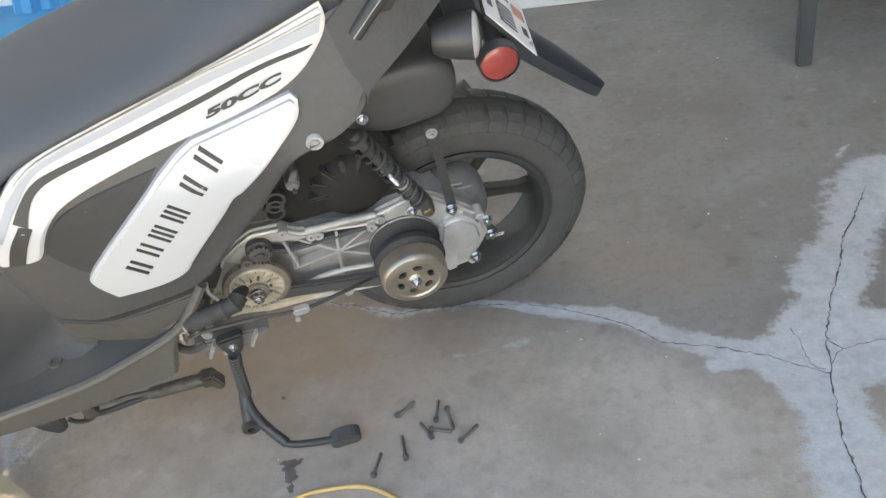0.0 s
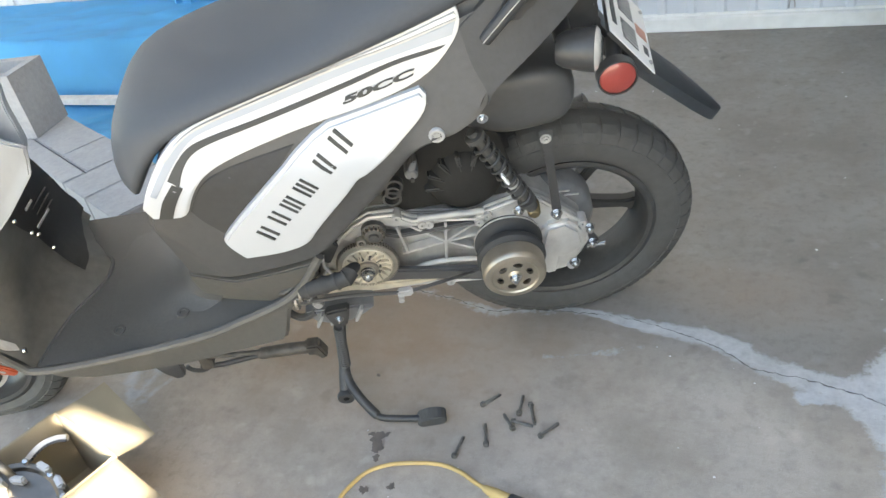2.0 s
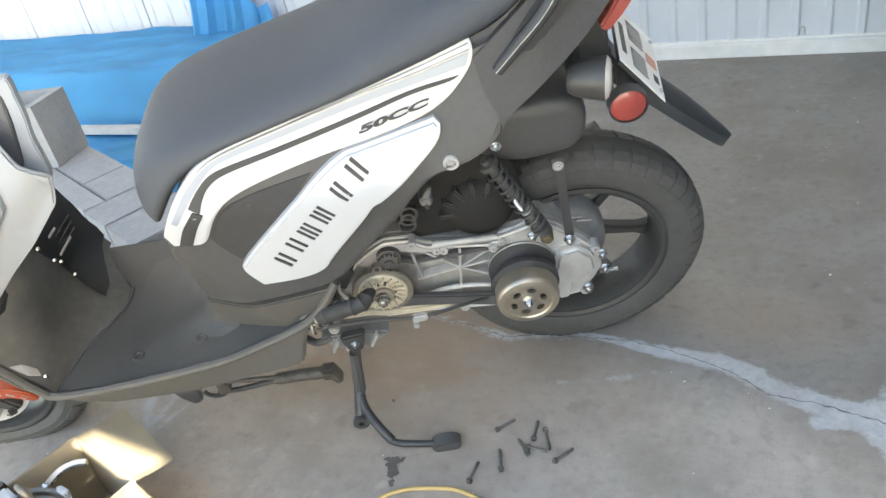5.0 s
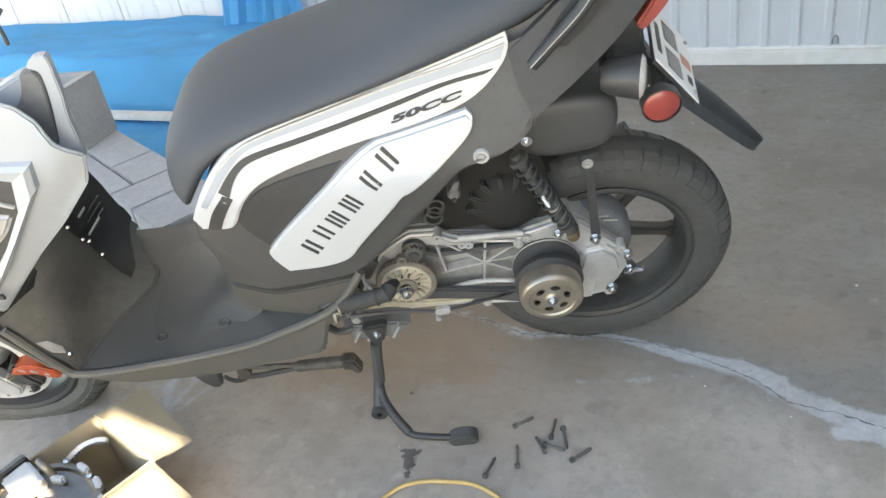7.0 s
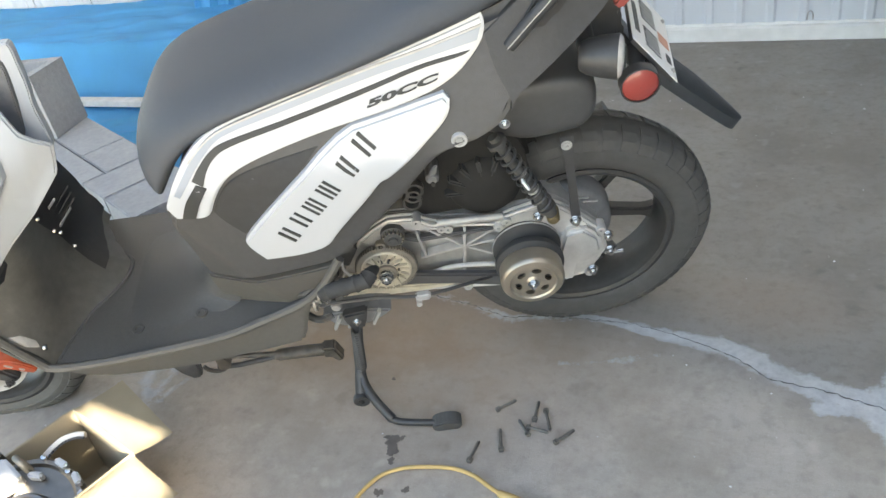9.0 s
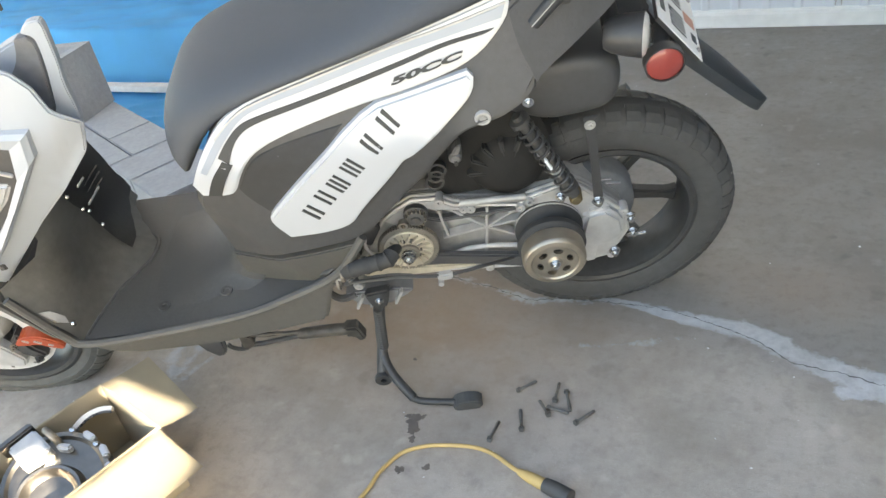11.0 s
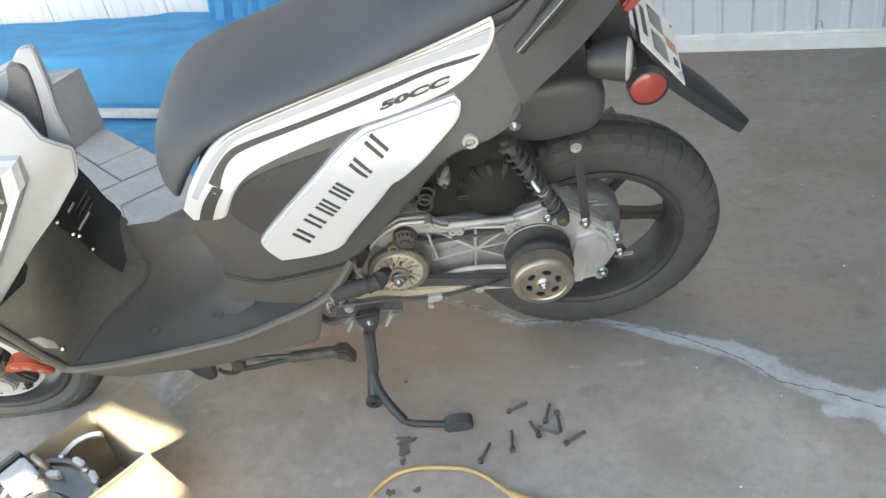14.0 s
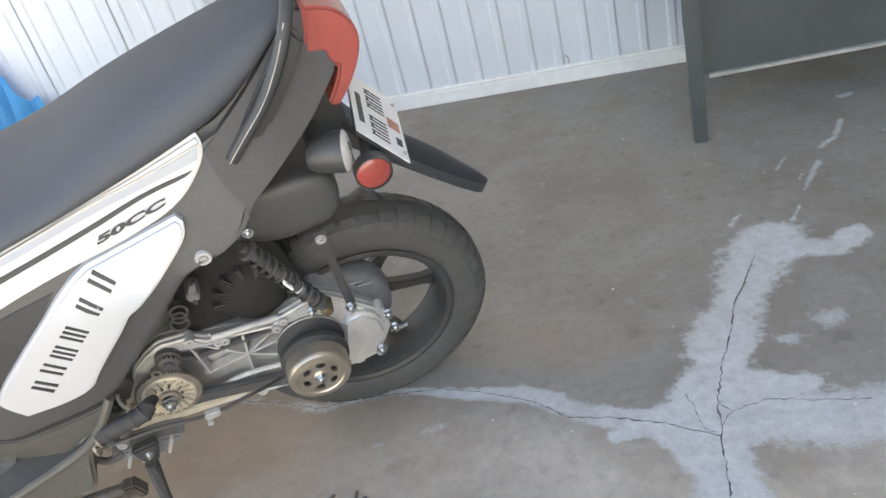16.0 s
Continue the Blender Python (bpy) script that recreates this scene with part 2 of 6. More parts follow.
def tube(points, r, sides=10, bm=None, closed=False):
    """A round bar along the points; r is one radius or one for each point."""
    bm = bm or bmesh.new()
    pts = [Vector(p) for p in points]
    rs = r if isinstance(r, (list, tuple)) else [r] * len(pts)
    rings = []
    ref = None
    for i, p in enumerate(pts):
        if closed:
            d = pts[(i + 1) % len(pts)] - pts[i - 1]
        else:
            d = pts[min(i + 1, len(pts) - 1)] - pts[max(i - 1, 0)]
        d.normalize()
        if ref is None:
            ref = d.orthogonal().normalized()
        ref = (ref - d * ref.dot(d)).normalized()
        side = d.cross(ref)
        rings.append([bm.verts.new(p + (ref * math.cos(a) + side * math.sin(a)) * rs[i]) for a in (2 * math.pi * k / sides for k in range(sides))])
    for i in range(len(rings) - (0 if closed else 1)):
        a, b = rings[i], rings[(i + 1) % len(rings)]
        for k in range(sides):
            bm.faces.new((a[k], a[(k + 1) % sides], b[(k + 1) % sides], b[k]))
    if not closed:
        bm.faces.new(rings[0][::-1])
        bm.faces.new(rings[-1])
    return bm


def lathe(profile, centre, segs=48, bm=None, axis="Y", caps=False, close=False):
    """Turned about an axis through centre: profile of (radius, along)."""
    bm = bm or bmesh.new()
    c = Vector(centre)
    rings = []
    for r, h in profile:
        ring = []
        for k in range(segs):
            a = 2 * math.pi * k / segs
            u, v = r * math.cos(a), r * math.sin(a)
            ring.append(bm.verts.new(c + Vector({"Y": (u, h, v), "Z": (u, v, h), "X": (h, u, v)}[axis])))
        rings.append(ring)
    for i in range(len(rings) - (0 if close else 1)):
        a, b = rings[i], rings[(i + 1) % len(rings)]
        for k in range(segs):
            bm.faces.new((a[k], a[(k + 1) % segs], b[(k + 1) % segs], b[k]))
    if caps:
        bm.faces.new(rings[0][::-1])
        bm.faces.new(rings[-1])
    return bm


# ---- ground ----
CRACK_MAIN = [(-0.45, 1.435), (-0.33, 1.412), (-0.232, 1.386), (-0.15, 1.408), (0.02, 1.413), (0.10, 1.395)] + [(0.206, 1.358), (0.245, 1.334), (0.282, 1.307), (0.355, 1.3), (0.447, 1.277), (0.489, 1.257), (0.536, 1.239)]
CRACK_UP = [(0.541, 1.008), (0.539, 1.057), (0.531, 1.109), (0.535, 1.172), (0.536, 1.239), (0.539, 1.257), (0.544, 1.325), (0.57, 1.426), (0.6, 1.518), (0.617, 1.589), (0.656, 1.677), (0.693, 1.765)]
CRACK_SIDE = [(0.546, 1.309), (0.564, 1.295), (0.597, 1.306), (0.631, 1.316)] + [(0.70, 1.307), (0.79, 1.30)]


def near_line(x, y, line):
    best, along = 9.0, 0.0
    for i in range(len(line) - 1):
        (ax, ay), (bx, by) = line[i], line[i + 1]
        dx, dy = bx - ax, by - ay
        t = max(0.0, min(1.0, ((x - ax) * dx + (y - ay) * dy) / (dx * dx + dy * dy)))
        d = math.hypot(x - ax - t * dx, y - ay - t * dy)
        if d < best:
            best, along = d, (i + t) / (len(line) - 1)
    return best, along


# cement trowelled over the cracks: a line along the ground and its half width at either end
CEMENT = [
    ([(-0.10, 1.425), (-0.03, 1.416), (0.09, 1.390)], 0.007, 0.014),
    ([(0.08, 1.395), (0.20, 1.376), (0.30, 1.322), (0.40, 1.282)], 0.016, 0.028),
    ([(0.19, 1.384), (0.26, 1.362)], 0.022, 0.016),
    ([(0.36, 1.255), (0.40, 1.262)], 0.016, 0.018),
    ([(0.38, 1.285), (0.45, 1.272), (0.525, 1.262)], 0.022, 0.064),
    ([(0.520, 0.95), (0.534, 1.10), (0.534, 1.20)], 0.046, 0.052),
    ([(0.534, 1.20), (0.540, 1.30), (0.560, 1.42)], 0.060, 0.052),
    ([(0.560, 1.42), (0.606, 1.554), (0.653, 1.661)], 0.052, 0.054),
    ([(0.653, 1.661), (0.694, 1.759), (0.740, 1.82)], 0.062, 0.070),
    ([(0.55, 1.27), (0.64, 1.285), (0.72, 1.27), (0.84, 1.268), (1.10, 1.265)], 0.085, 0.045),
    ([(0.763, 1.765), (0.811, 1.766), (0.851, 1.752), (0.905, 1.800)], 0.032, 0.026),
    ([(0.792, 1.875), (0.822, 1.936)], 0.013, 0.007),
    ([(0.851, 2.006), (0.882, 2.07), (0.915, 2.136)], 0.012, 0.016),
    ([(0.939, 2.205), (0.984, 2.257), (1.021, 2.343)], 0.022, 0.013),
    ([(1.06, 2.49), (1.088, 2.499)], 0.022, 0.015),
    ([(0.806, 2.116), (0.844, 2.179)], 0.012, 0.014),
    ([(0.656, 1.886), (0.689, 1.934)], 0.015, 0.010),
    ([(0.849, 2.055), (0.859, 2.081)], 0.009, 0.007),
    ([(0.55, 1.46), (0.60, 1.50)], 0.050, 0.030),
    ([(0.480, 1.295), (0.520, 1.37)], 0.030, 0.045),
    ([(0.445, 1.245), (0.500, 1.195)], 0.020, 0.040),
    ([(0.60, 1.36), (0.70, 1.345)], 0.040, 0.025),
]


def repair_at(x, y):
    v = 0.0
    for line, w0, w1 in CEMENT:
        d, k = near_line(x, y, line)
        v = max(v, (0.70 if w0 < 0.024 and line[0][1] > 1.8 else 1.0) - 0.5 * d / (w0 + (w1 - w0) * k))
    d, k = near_line(x, y, CRACK_MAIN)
    v = max(v, 0.50 * max(0.0, 1 - d / 0.04))
    v = max(v, 0.62 - math.hypot((x - 0.78) / 0.05, (y - 1.52) / 0.05) * 0.4)
    v = max(v, 0.58 - math.hypot((x - 0.70) / 0.06, (y - 1.47) / 0.05) * 0.4)
    v = max(v, 0.52 - math.hypot((x + 0.02) / 0.16, (y - 1.30 - 0.35 * x) / 0.012) * 0.22)
    v = max(v, 0.52 - math.hypot((x + 0.83) / 0.06, (y - 1.14 - 0.5 * (x + 0.83)) / 0.05) * 0.3)
    for scuff, top, wide in (([(-0.945, 1.085), (-0.938, 1.04), (-0.880, 0.982)], 0.56, 0.06), ([(-0.895, 1.095), (-0.885, 0.99)], 0.50, 0.07), ([(-0.838, 1.085), (-0.868, 0.995)], 0.58, 0.04)):
        e, k = near_line(x, y, scuff)
        v = max(v, top - e / wide)
    return max(0.0, min(1.0, v))


def ground_sheet():
    def steps(lo, hi, step, far):
        inner = [lo + step * i for i in range(int((hi - lo) / step) + 1)]
        return [-far, -40, -12, lo - 4, lo - 1.2] + inner + [inner[-1] + 1.2, inner[-1] + 4, 12, 40, far]
    xs, ys = steps(-1.3, 1.3, 0.01, 900), steps(0.6, 2.75, 0.01, 900)
    me = bpy.data.meshes.new("ground")
    nx, ny = len(xs), len(ys)
    verts = [(x, y, 0.0) for y in ys for x in xs]
    faces = [(j * nx + i, j * nx + i + 1, (j + 1) * nx + i + 1, (j + 1) * nx + i) for j in range(ny - 1) for i in range(nx - 1)]
    me.from_pydata(verts, [], faces)
    rep = me.attributes.new("repair", "FLOAT", "POINT")
    blo = me.attributes.new("bloom", "FLOAT", "POINT")
    front_tone = me.attributes.new("front", "FLOAT", "POINT")
    # front rises from 0 to 1 across a soft edge near y 1.40
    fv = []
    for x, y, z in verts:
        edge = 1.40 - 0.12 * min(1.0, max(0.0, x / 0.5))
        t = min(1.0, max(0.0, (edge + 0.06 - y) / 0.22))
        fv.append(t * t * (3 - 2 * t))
    front_tone.data.foreach_set("value", fv)
    rv, bv = [0.0] * len(verts), [0.0] * len(verts)
    for i, (x, y, z) in enumerate(verts):
        if -1.4 < x < 1.5 and 0.5 < y < 3:
            rv[i] = repair_at(x, y)
            d = math.hypot((x + 0.42) / 0.50, (y - 1.25) / 0.26)
            bv[i] = 0.85 * max(0.0, min(1.0, 1.25 - d))
            d = math.hypot((x - 0.25) / 0.20, (y - 1.52) / 0.12)
            bv[i] = max(bv[i], 0.5 * max(0.0, 1.1 - d))
    rep.data.foreach_set("value", rv)
    blo.data.foreach_set("value", bv)
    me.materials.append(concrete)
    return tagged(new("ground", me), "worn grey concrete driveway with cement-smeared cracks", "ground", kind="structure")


ground = ground_sheet()
rng = random.Random(5)


def crack(line, width, name="crack"):
    """A thin dark fissure with a jagged run, lying in the concrete."""
    pts = []
    for i in range(len(line) - 1):
        a, b = Vector((*line[i], 0)), Vector((*line[i + 1], 0))
        n = max(2, int((b - a).length / 0.007))
        for k in range(n):
            p = a.lerp(b, k / n)
            pts.append(p + Vector((rng.uniform(-1, 1), rng.uniform(-1, 1), 0)) * 0.0026)
    pts.append(Vector((*line[-1], 0)))
    bm = bmesh.new()
    prev = None
    for i, p in enumerate(pts):
        d = (pts[min(i + 1, len(pts) - 1)] - pts[max(i - 1, 0)]).normalized()
        s = Vector((-d.y, d.x, 0)) * width * rng.choice((0.2, 0.4, 0.6, 0.9, 1.4))
        row = [bm.verts.new(p + s + Vector((0, 0, 0.0012))), bm.verts.new(p + Vector((0, 0, 0.0006))), bm.verts.new(p - s + Vector((0, 0, 0.0012)))]
        if prev:
            bm.faces.new((prev[0], row[0], row[1], prev[1]))
            bm.faces.new((prev[1], row[1], row[2], prev[2]))
        prev = row
    return part(name, bm, crack_dark, ground, "narrow dark crack in the concrete")


crack(CRACK_MAIN, 0.0010)
crack(CRACK_UP, 0.0013)
crack(CRACK_SIDE, 0.0008)
crack([(0.530, 1.246), (0.510, 1.262), (0.502, 1.31), (0.490, 1.345)], 0.0005)
crack([(0.545, 1.262), (0.556, 1.285), (0.564, 1.295)], 0.0007)

# ---- wall ----
WALL_Y, WALL_H = 2.97, 3.3


def ribbed_sheet(x0, x1, z0, z1, seams, depth=0.009, pitch=0.085):
    """Trapezoid ribs standing depth proud, with a dark lap joint every fourth rib where seams is set."""
    prof = []
    x, k = x0, 0
    while x < x1:
        if seams and k % 4 == 0:
            prof += [(x, 0.0), (x + 0.0015, 0.012), (x + 0.0055, 0.012), (x + 0.007, 0.0)]
        prof += [(x + 0.018, 0.0), (x + 0.026, -depth), (x + 0.044, -depth), (x + 0.052, 0.0)]
        x += pitch
        k += 1
    prof.append((x1, 0.0))
    bm = bmesh.new()
    lo = [bm.verts.new((px, py, z0)) for px, py in prof]
    hi = [bm.verts.new((px, py, z1)) for px, py in prof]
    for i in range(len(prof) - 1):
        bm.faces.new((lo[i], lo[i + 1], hi[i + 1], hi[i]))
    return bm


wall = tagged(part("wall_back", block((12.2, 0.12, WALL_H), (-0.6, WALL_Y + 0.075, WALL_H / 2)), white_metal), "white ribbed sheet-metal garage wall", "wall", kind="structure")
for k in range(15):
    x0 = -6.5485 + 0.374 * k
    part("siding_panel", ribbed_sheet(x0, x0 + 0.373, 0.058, WALL_H - 0.01, True, 0.004, 0.0935), white_metal, wall, smooth=False).location = (0, WALL_Y, 0)
part("door_sheet", ribbed_sheet(-0.937, 5.0, 0.058, WALL_H - 0.01, False, 0.007, 0.0975), white_metal, wall, smooth=False).location = (0, WALL_Y, 0)
part("base_rail", prism([(0, 0.002), (0, 0.046), (0.006, 0.050), (0.02, 0.050), (0.02, 0.058), (0.04, 0.058), (0.04, 0.002)], -6.54, 5.0), white_trim, wall, "scuffed white bottom rail").matrix_local = Matrix.Translation((0, WALL_Y - 0.026, 0)) @ Matrix(((0, 1, 0, 0), (1, 0, 0, 0), (0, 0, 1, 0), (0, 0, 0, 1)))
bm = tube(smooth_path([(0.282, WALL_Y - 0.012, 0.066), (0.284, WALL_Y - 0.016, 0.088), (0.291, WALL_Y - 0.017, 0.096), (0.298, WALL_Y - 0.016, 0.088), (0.300, WALL_Y - 0.012, 0.066)], 4), 0.0022, 6)
part("latch_loop", bm, alloy_dull, wall, "small steel latch loop")
# overhang added out of view to dim the skylight near the wall
tagged(part("sky_blocker", block((11.8, 2.1, 0.14), (-0.5, WALL_Y - 0.93, WALL_H - 0.95), 0.01), white_trim), "unseen white board added over the wall to cut skylight", "eave", kind="structure")
# unseen wall added past the cart: blocks sun, its slanting gap lights the box
blocker_bm = bmesh.new()
SUN_GAP = [(-1.232, 2.032), (-1.192, 2.024), (-1.100, 1.917), (-1.172, 1.932), (-1.142, 1.868), (-1.40, 1.868), (-1.455, 1.99), (-1.425, 2.055), (-1.375, 2.042), (-1.364, 1.998), (-1.388, 1.961), (-1.30, 1.945), (-1.180, 1.932)]
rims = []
for loop in ([(2.97, 0.0), (2.97, 7.0), (-2.45, 7.0), (-2.45, 0.0)], SUN_GAP):
    vs = [blocker_bm.verts.new((2.50, y, z)) for y, z in loop]
    rims += [blocker_bm.edges.new((vs[k], vs[(k + 1) % len(vs)])) for k in range(len(vs))]
bmesh.ops.triangle_fill(blocker_bm, edges=rims, use_beauty=True)
ex = bmesh.ops.extrude_face_region(blocker_bm, geom=blocker_bm.faces[:])
bmesh.ops.translate(blocker_bm, vec=(0.05, -0.05 * 0.52 / 0.85, 0.05 * 0.48 / 0.85), verts=[v for v in ex["geom"] if isinstance(v, bmesh.types.BMVert)])
tagged(part("sun_blocker", blocker_bm, block_grey), "unseen grey wall added to block the sun, cut to light the box", "wall", kind="structure")

# ---- scooter ----
BIKE = pose(-0.088, 1.46, 0, 0, 0, 24) @ pose(0, 0, 0, 13.5)
scooter = new("motor_scooter")
scooter.matrix_world = BIKE
tagged(scooter, "black and white motor scooter, drive cover off, leaning on its stand", "scooter")


def flank(x, z):
    """Half width of the bodywork: it leans in above the waist, towards nose and tail, and under the sill."""
    w = 0.178 - 0.45 * max(0.0, z - 0.62)
    w -= 0.10 * max(0.0, x + 0.06)
    w -= 0.20 * max(0.0, 0.41 - z)
    front = -0.911 * (x + 0.61) - 0.414 * (z - 0.513)
    return w - 0.45 * max(0.0, front) * min(1.0, max(0.0, (0.575 - z) / 0.03))


def refine(bm, times):
    bmesh.ops.triangulate(bm, faces=[f for f in bm.faces if len(f.verts) > 4])
    for _ in range(times):
        long = [e for e in bm.edges if e.calc_length() > 0.03]
        if long:
            bmesh.ops.subdivide_edges(bm, edges=long, cuts=1, use_grid_fill=True)
            bmesh.ops.triangulate(bm, faces=[f for f in bm.faces if len(f.verts) > 4])


def soften(line, keep=48, times=2):
    """Rounds the gentle bends of a closed outline and keeps its sharp corners."""
    for _ in range(times):
        out = []
        n = len(line)
        for i in range(n):
            a, b, c = Vector(line[i - 1]), Vector(line[i]), Vector(line[(i + 1) % n])
            if (b - a).length < 1e-5 or (c - b).length < 1e-5 or math.degrees((b - a).angle(c - b)) > keep:
                out.append(tuple(b))
            else:
                out += [tuple(b.lerp(a, 0.25)), tuple(b.lerp(c, 0.25))]
        line = out
    return line


def slab(outline, off, thick, bevel=0.004, both=False, crown=0.0, segs=2):
    """A body panel: its outer face follows the flank, off metres outside it; both carries it through to the other flank."""
    outline = soften(outline)
    bm = prism(outline, -1.0, 1.0 if both else -1.0 + thick, 0.0)
    es = [e for e in bm.edges if both or all(v.co.y < -0.9999 for v in e.verts)]
    if bevel:
        bmesh.ops.bevel(bm, geom=[e for e in es if abs(e.verts[0].co.y - e.verts[1].co.y) < 0.01], offset=bevel, segments=segs, affect="EDGES", clamp_overlap=True)
    refine(bm, 3)
    zs = [z for _, z in outline]
    for v in bm.verts:
        w = flank(v.co.x, v.co.z) + off
        if crown:
            t = (v.co.z - min(zs)) / (max(zs) - min(zs))
            w += crown * 4 * t * (1 - t)
        v.co.y = v.co.y * w if both and abs(abs(v.co.y) - 1) > 0.2 else (math.copysign(w - (1 - abs(v.co.y)), v.co.y) if both else v.co.y + 1.0 - w)
    return bm


def ring_arc(cx, cz, r0, r1, y0, y1, a0, a1, n=10, bm=None):
    pts = [(cx + r1 * math.cos(a0 + (a1 - a0) * i / n), cz + r1 * math.sin(a0 + (a1 - a0) * i / n)) for i in range(n + 1)]
    pts += [(cx + r0 * math.cos(a1 + (a0 - a1) * i / n), cz + r0 * math.sin(a1 + (a0 - a1) * i / n)) for i in range(n + 1)]
    return prism(pts, y0, y1, 0.0, bm)


def hexnut(at, r, h, parent, name="nut", mat=None, stud=True):
    """A hexagon nut with washer and stud, its axis along the axle."""
    x, y, z = at
    bm = lathe([(0.0005, 0), (r * 1.35, 0), (r * 1.35, -0.0015), (r * 1.0, -0.0016)], at, 20)
    prism([(x + r * math.cos(radians(60 * k + 12)), z + r * math.sin(radians(60 * k + 12))) for k in range(6)], y, y - h, 0.0006, bm)
    if stud:
        lathe([(r * 0.5, -h), (r * 0.5, -h - 0.004), (0.0005, -h - 0.0045)], at, 12, bm)
    return part(name, bm, mat or chrome, parent)


def wheel(name, cx, cy, cz, R, spoke_y, first, parent, skin):
    """A tyre with tread lugs round its shoulders on a six-spoke black alloy rim."""
    hub = new(name)
    hub.parent = parent
    r = 0.165
    prof = [(r, -0.036), (r + 0.006, -0.042), (r + 0.020, -0.046), (R - 0.040, -0.048), (R - 0.022, -0.045), (R - 0.010, -0.039), (R - 0.003, -0.025), (R, 0), (R - 0.003, 0.028), (R - 0.010, 0.044), (R - 0.022, 0.050), (R - 0.040, 0.053), (r + 0.020, 0.052), (r + 0.006, 0.052), (r, 0.045)]
    tyre = part("tyre", lathe(prof, (cx, cy, cz), 72, close=True), skin, hub)
    bm = bmesh.new()
    for k in range(44):
        a = 2 * math.pi * k / 44
        for side in (-1, 1):
            b0, b1 = a + (0.07 if side > 0 else 0), a + 0.105 + (0.07 if side > 0 else 0)
            q = []
            for ang in (b0, b1):
                for rr, yy in ((R - 0.028, 0.0460 if side < 0 else 0.0505), (R - 0.012, 0.0395 if side < 0 else 0.045), (R - 0.002, 0.026), (R + 0.001, 0.010)):
                    for up in (0.0, 0.0022):
                        q.append(bm.verts.new((cx + (rr + up) * math.cos(ang), cy + side * (yy + up * 0.6), cz + (rr + up) * math.sin(ang))))
            for i in range(3):
                o, p = 2 * i, 8 + 2 * i
                bm.faces.new((q[o + 1], q[o + 3], q[p + 3], q[p + 1]))
                bm.faces.new((q[o], q[o + 2], q[o + 3], q[o + 1]))
                bm.faces.new((q[p], q[p + 1], q[p + 3], q[p + 2]))
            bm.faces.new((q[0], q[1], q[9], q[8]))
            bm.faces.new((q[6], q[14], q[15], q[7]))
    part("tread", bm, skin, tyre, smooth=False)
    prof = [(r, -0.038), (r + 0.004, -0.043), (r - 0.003, -0.045), (r - 0.010, -0.041), (r - 0.012, -0.034), (r - 0.015, -0.030), (r - 0.015, 0.030), (r - 0.012, 0.036), (r - 0.010, 0.050), (r - 0.003, 0.055), (r + 0.004, 0.053), (r, 0.048)]
    rim = part("rim", lathe(prof, (cx, cy, cz), 72, close=True), dark_paint, hub)
    for k in range(6):
        a = radians(first + 60 * k)
        c, s = math.cos(a), math.sin(a)
        out = []
        for rad, half in ((0.03, 0.017), (0.08, 0.011), (0.135, 0.0095), (0.155, 0.018)):
            out.append((rad, half))
        poly = [(cx + rad * c - h * s, cz + rad * s + h * c) for rad, h in out] + [(cx + rad * c + h * s, cz + rad * s - h * c) for rad, h in reversed(out)]
        part("spoke", prism(poly, cy + spoke_y - 0.012, cy + spoke_y + 0.012, 0.004), dark_paint, rim)
    return hub


rear = wheel("rear_wheel", -0.012, 0.0, 0.246, 0.2385, 0.040, -12, scooter, rubber)
part("brake_drum", lathe([(0.0005, 0.0), (0.030, 0.0), (0.050, 0.004), (0.054, 0.03), (0.054, 0.06)], (-0.012, 0.0, 0.246), 40), casing_grey, rear, "grey cast brake drum")
FX, FZ = -1.222, 0.218
front = wheel("front_wheel", FX, -0.031, FZ, 0.226, 0.0, 20, scooter, pale_rubber)
disc = part("brake_disc", lathe([(0.070, -0.062), (0.121, -0.062), (0.121, -0.058), (0.070, -0.058)], (FX, -0.016, FZ), 56, close=True), disc_steel, front, "drilled steel brake disc")
for k in range(40):
    a = 2 * math.pi * k / 40
    rr = (0.086, 0.098, 0.110)[k % 3]
    part("drill_hole", lathe([(0.0034, -0.0005), (0.0005, -0.0006)], (FX + rr * math.cos(a), -0.0785, FZ + rr * math.sin(a)), 8), engine_black, disc)
part("hub", lathe([(0.0005, -0.07), (0.022, -0.07), (0.03, -0.05), (0.04, 0.04)], (FX, -0.005, FZ), 24), alloy_dull, front)
cal = part("brake_caliper", prism(soften([(-1.168, 0.206), (-1.148, 0.228), (-1.108, 0.224), (-1.072, 0.188), (-1.082, 0.176), (-1.104, 0.186), (-1.122, 0.200), (-1.150, 0.200)], 70), -0.108, -0.062, 0.009, segs=3), caliper_red, scooter, "orange-red brake caliper")
part("caliper_back", prism([(-1.188, 0.20), (-1.160, 0.228), (-1.150, 0.180), (-1.130, 0.152), (-1.150, 0.140), (-1.180, 0.165)], -0.098, -0.064, 0.005), engine_black, cal)
for x, z, w in ((-1.140, 0.216, 0.014), (-1.118, 0.209, 0.016), (-1.098, 0.196, 0.010)):
    part("caliper_mark", block((w, 0.003, 0.005), (x, -0.1085, z), 0.001, Matrix.Rotation(0.62, 3, "Y")), alloy_dull, cal)
hexnut((-1.150, -0.100, 0.150), 0.007, 0.006, cal, "bolt", engine_black)
hexnut((-1.178, -0.100, 0.196), 0.006, 0.006, cal, "bolt", gear_steel)
part("fork_leg", tube([(-1.262, -0.092, 0.20), (-1.225, -0.092, 0.33), (-1.14, -0.085, 0.55)], [0.018, 0.020, 0.020], 14), alloy_dull, scooter, "grey cast fork leg")
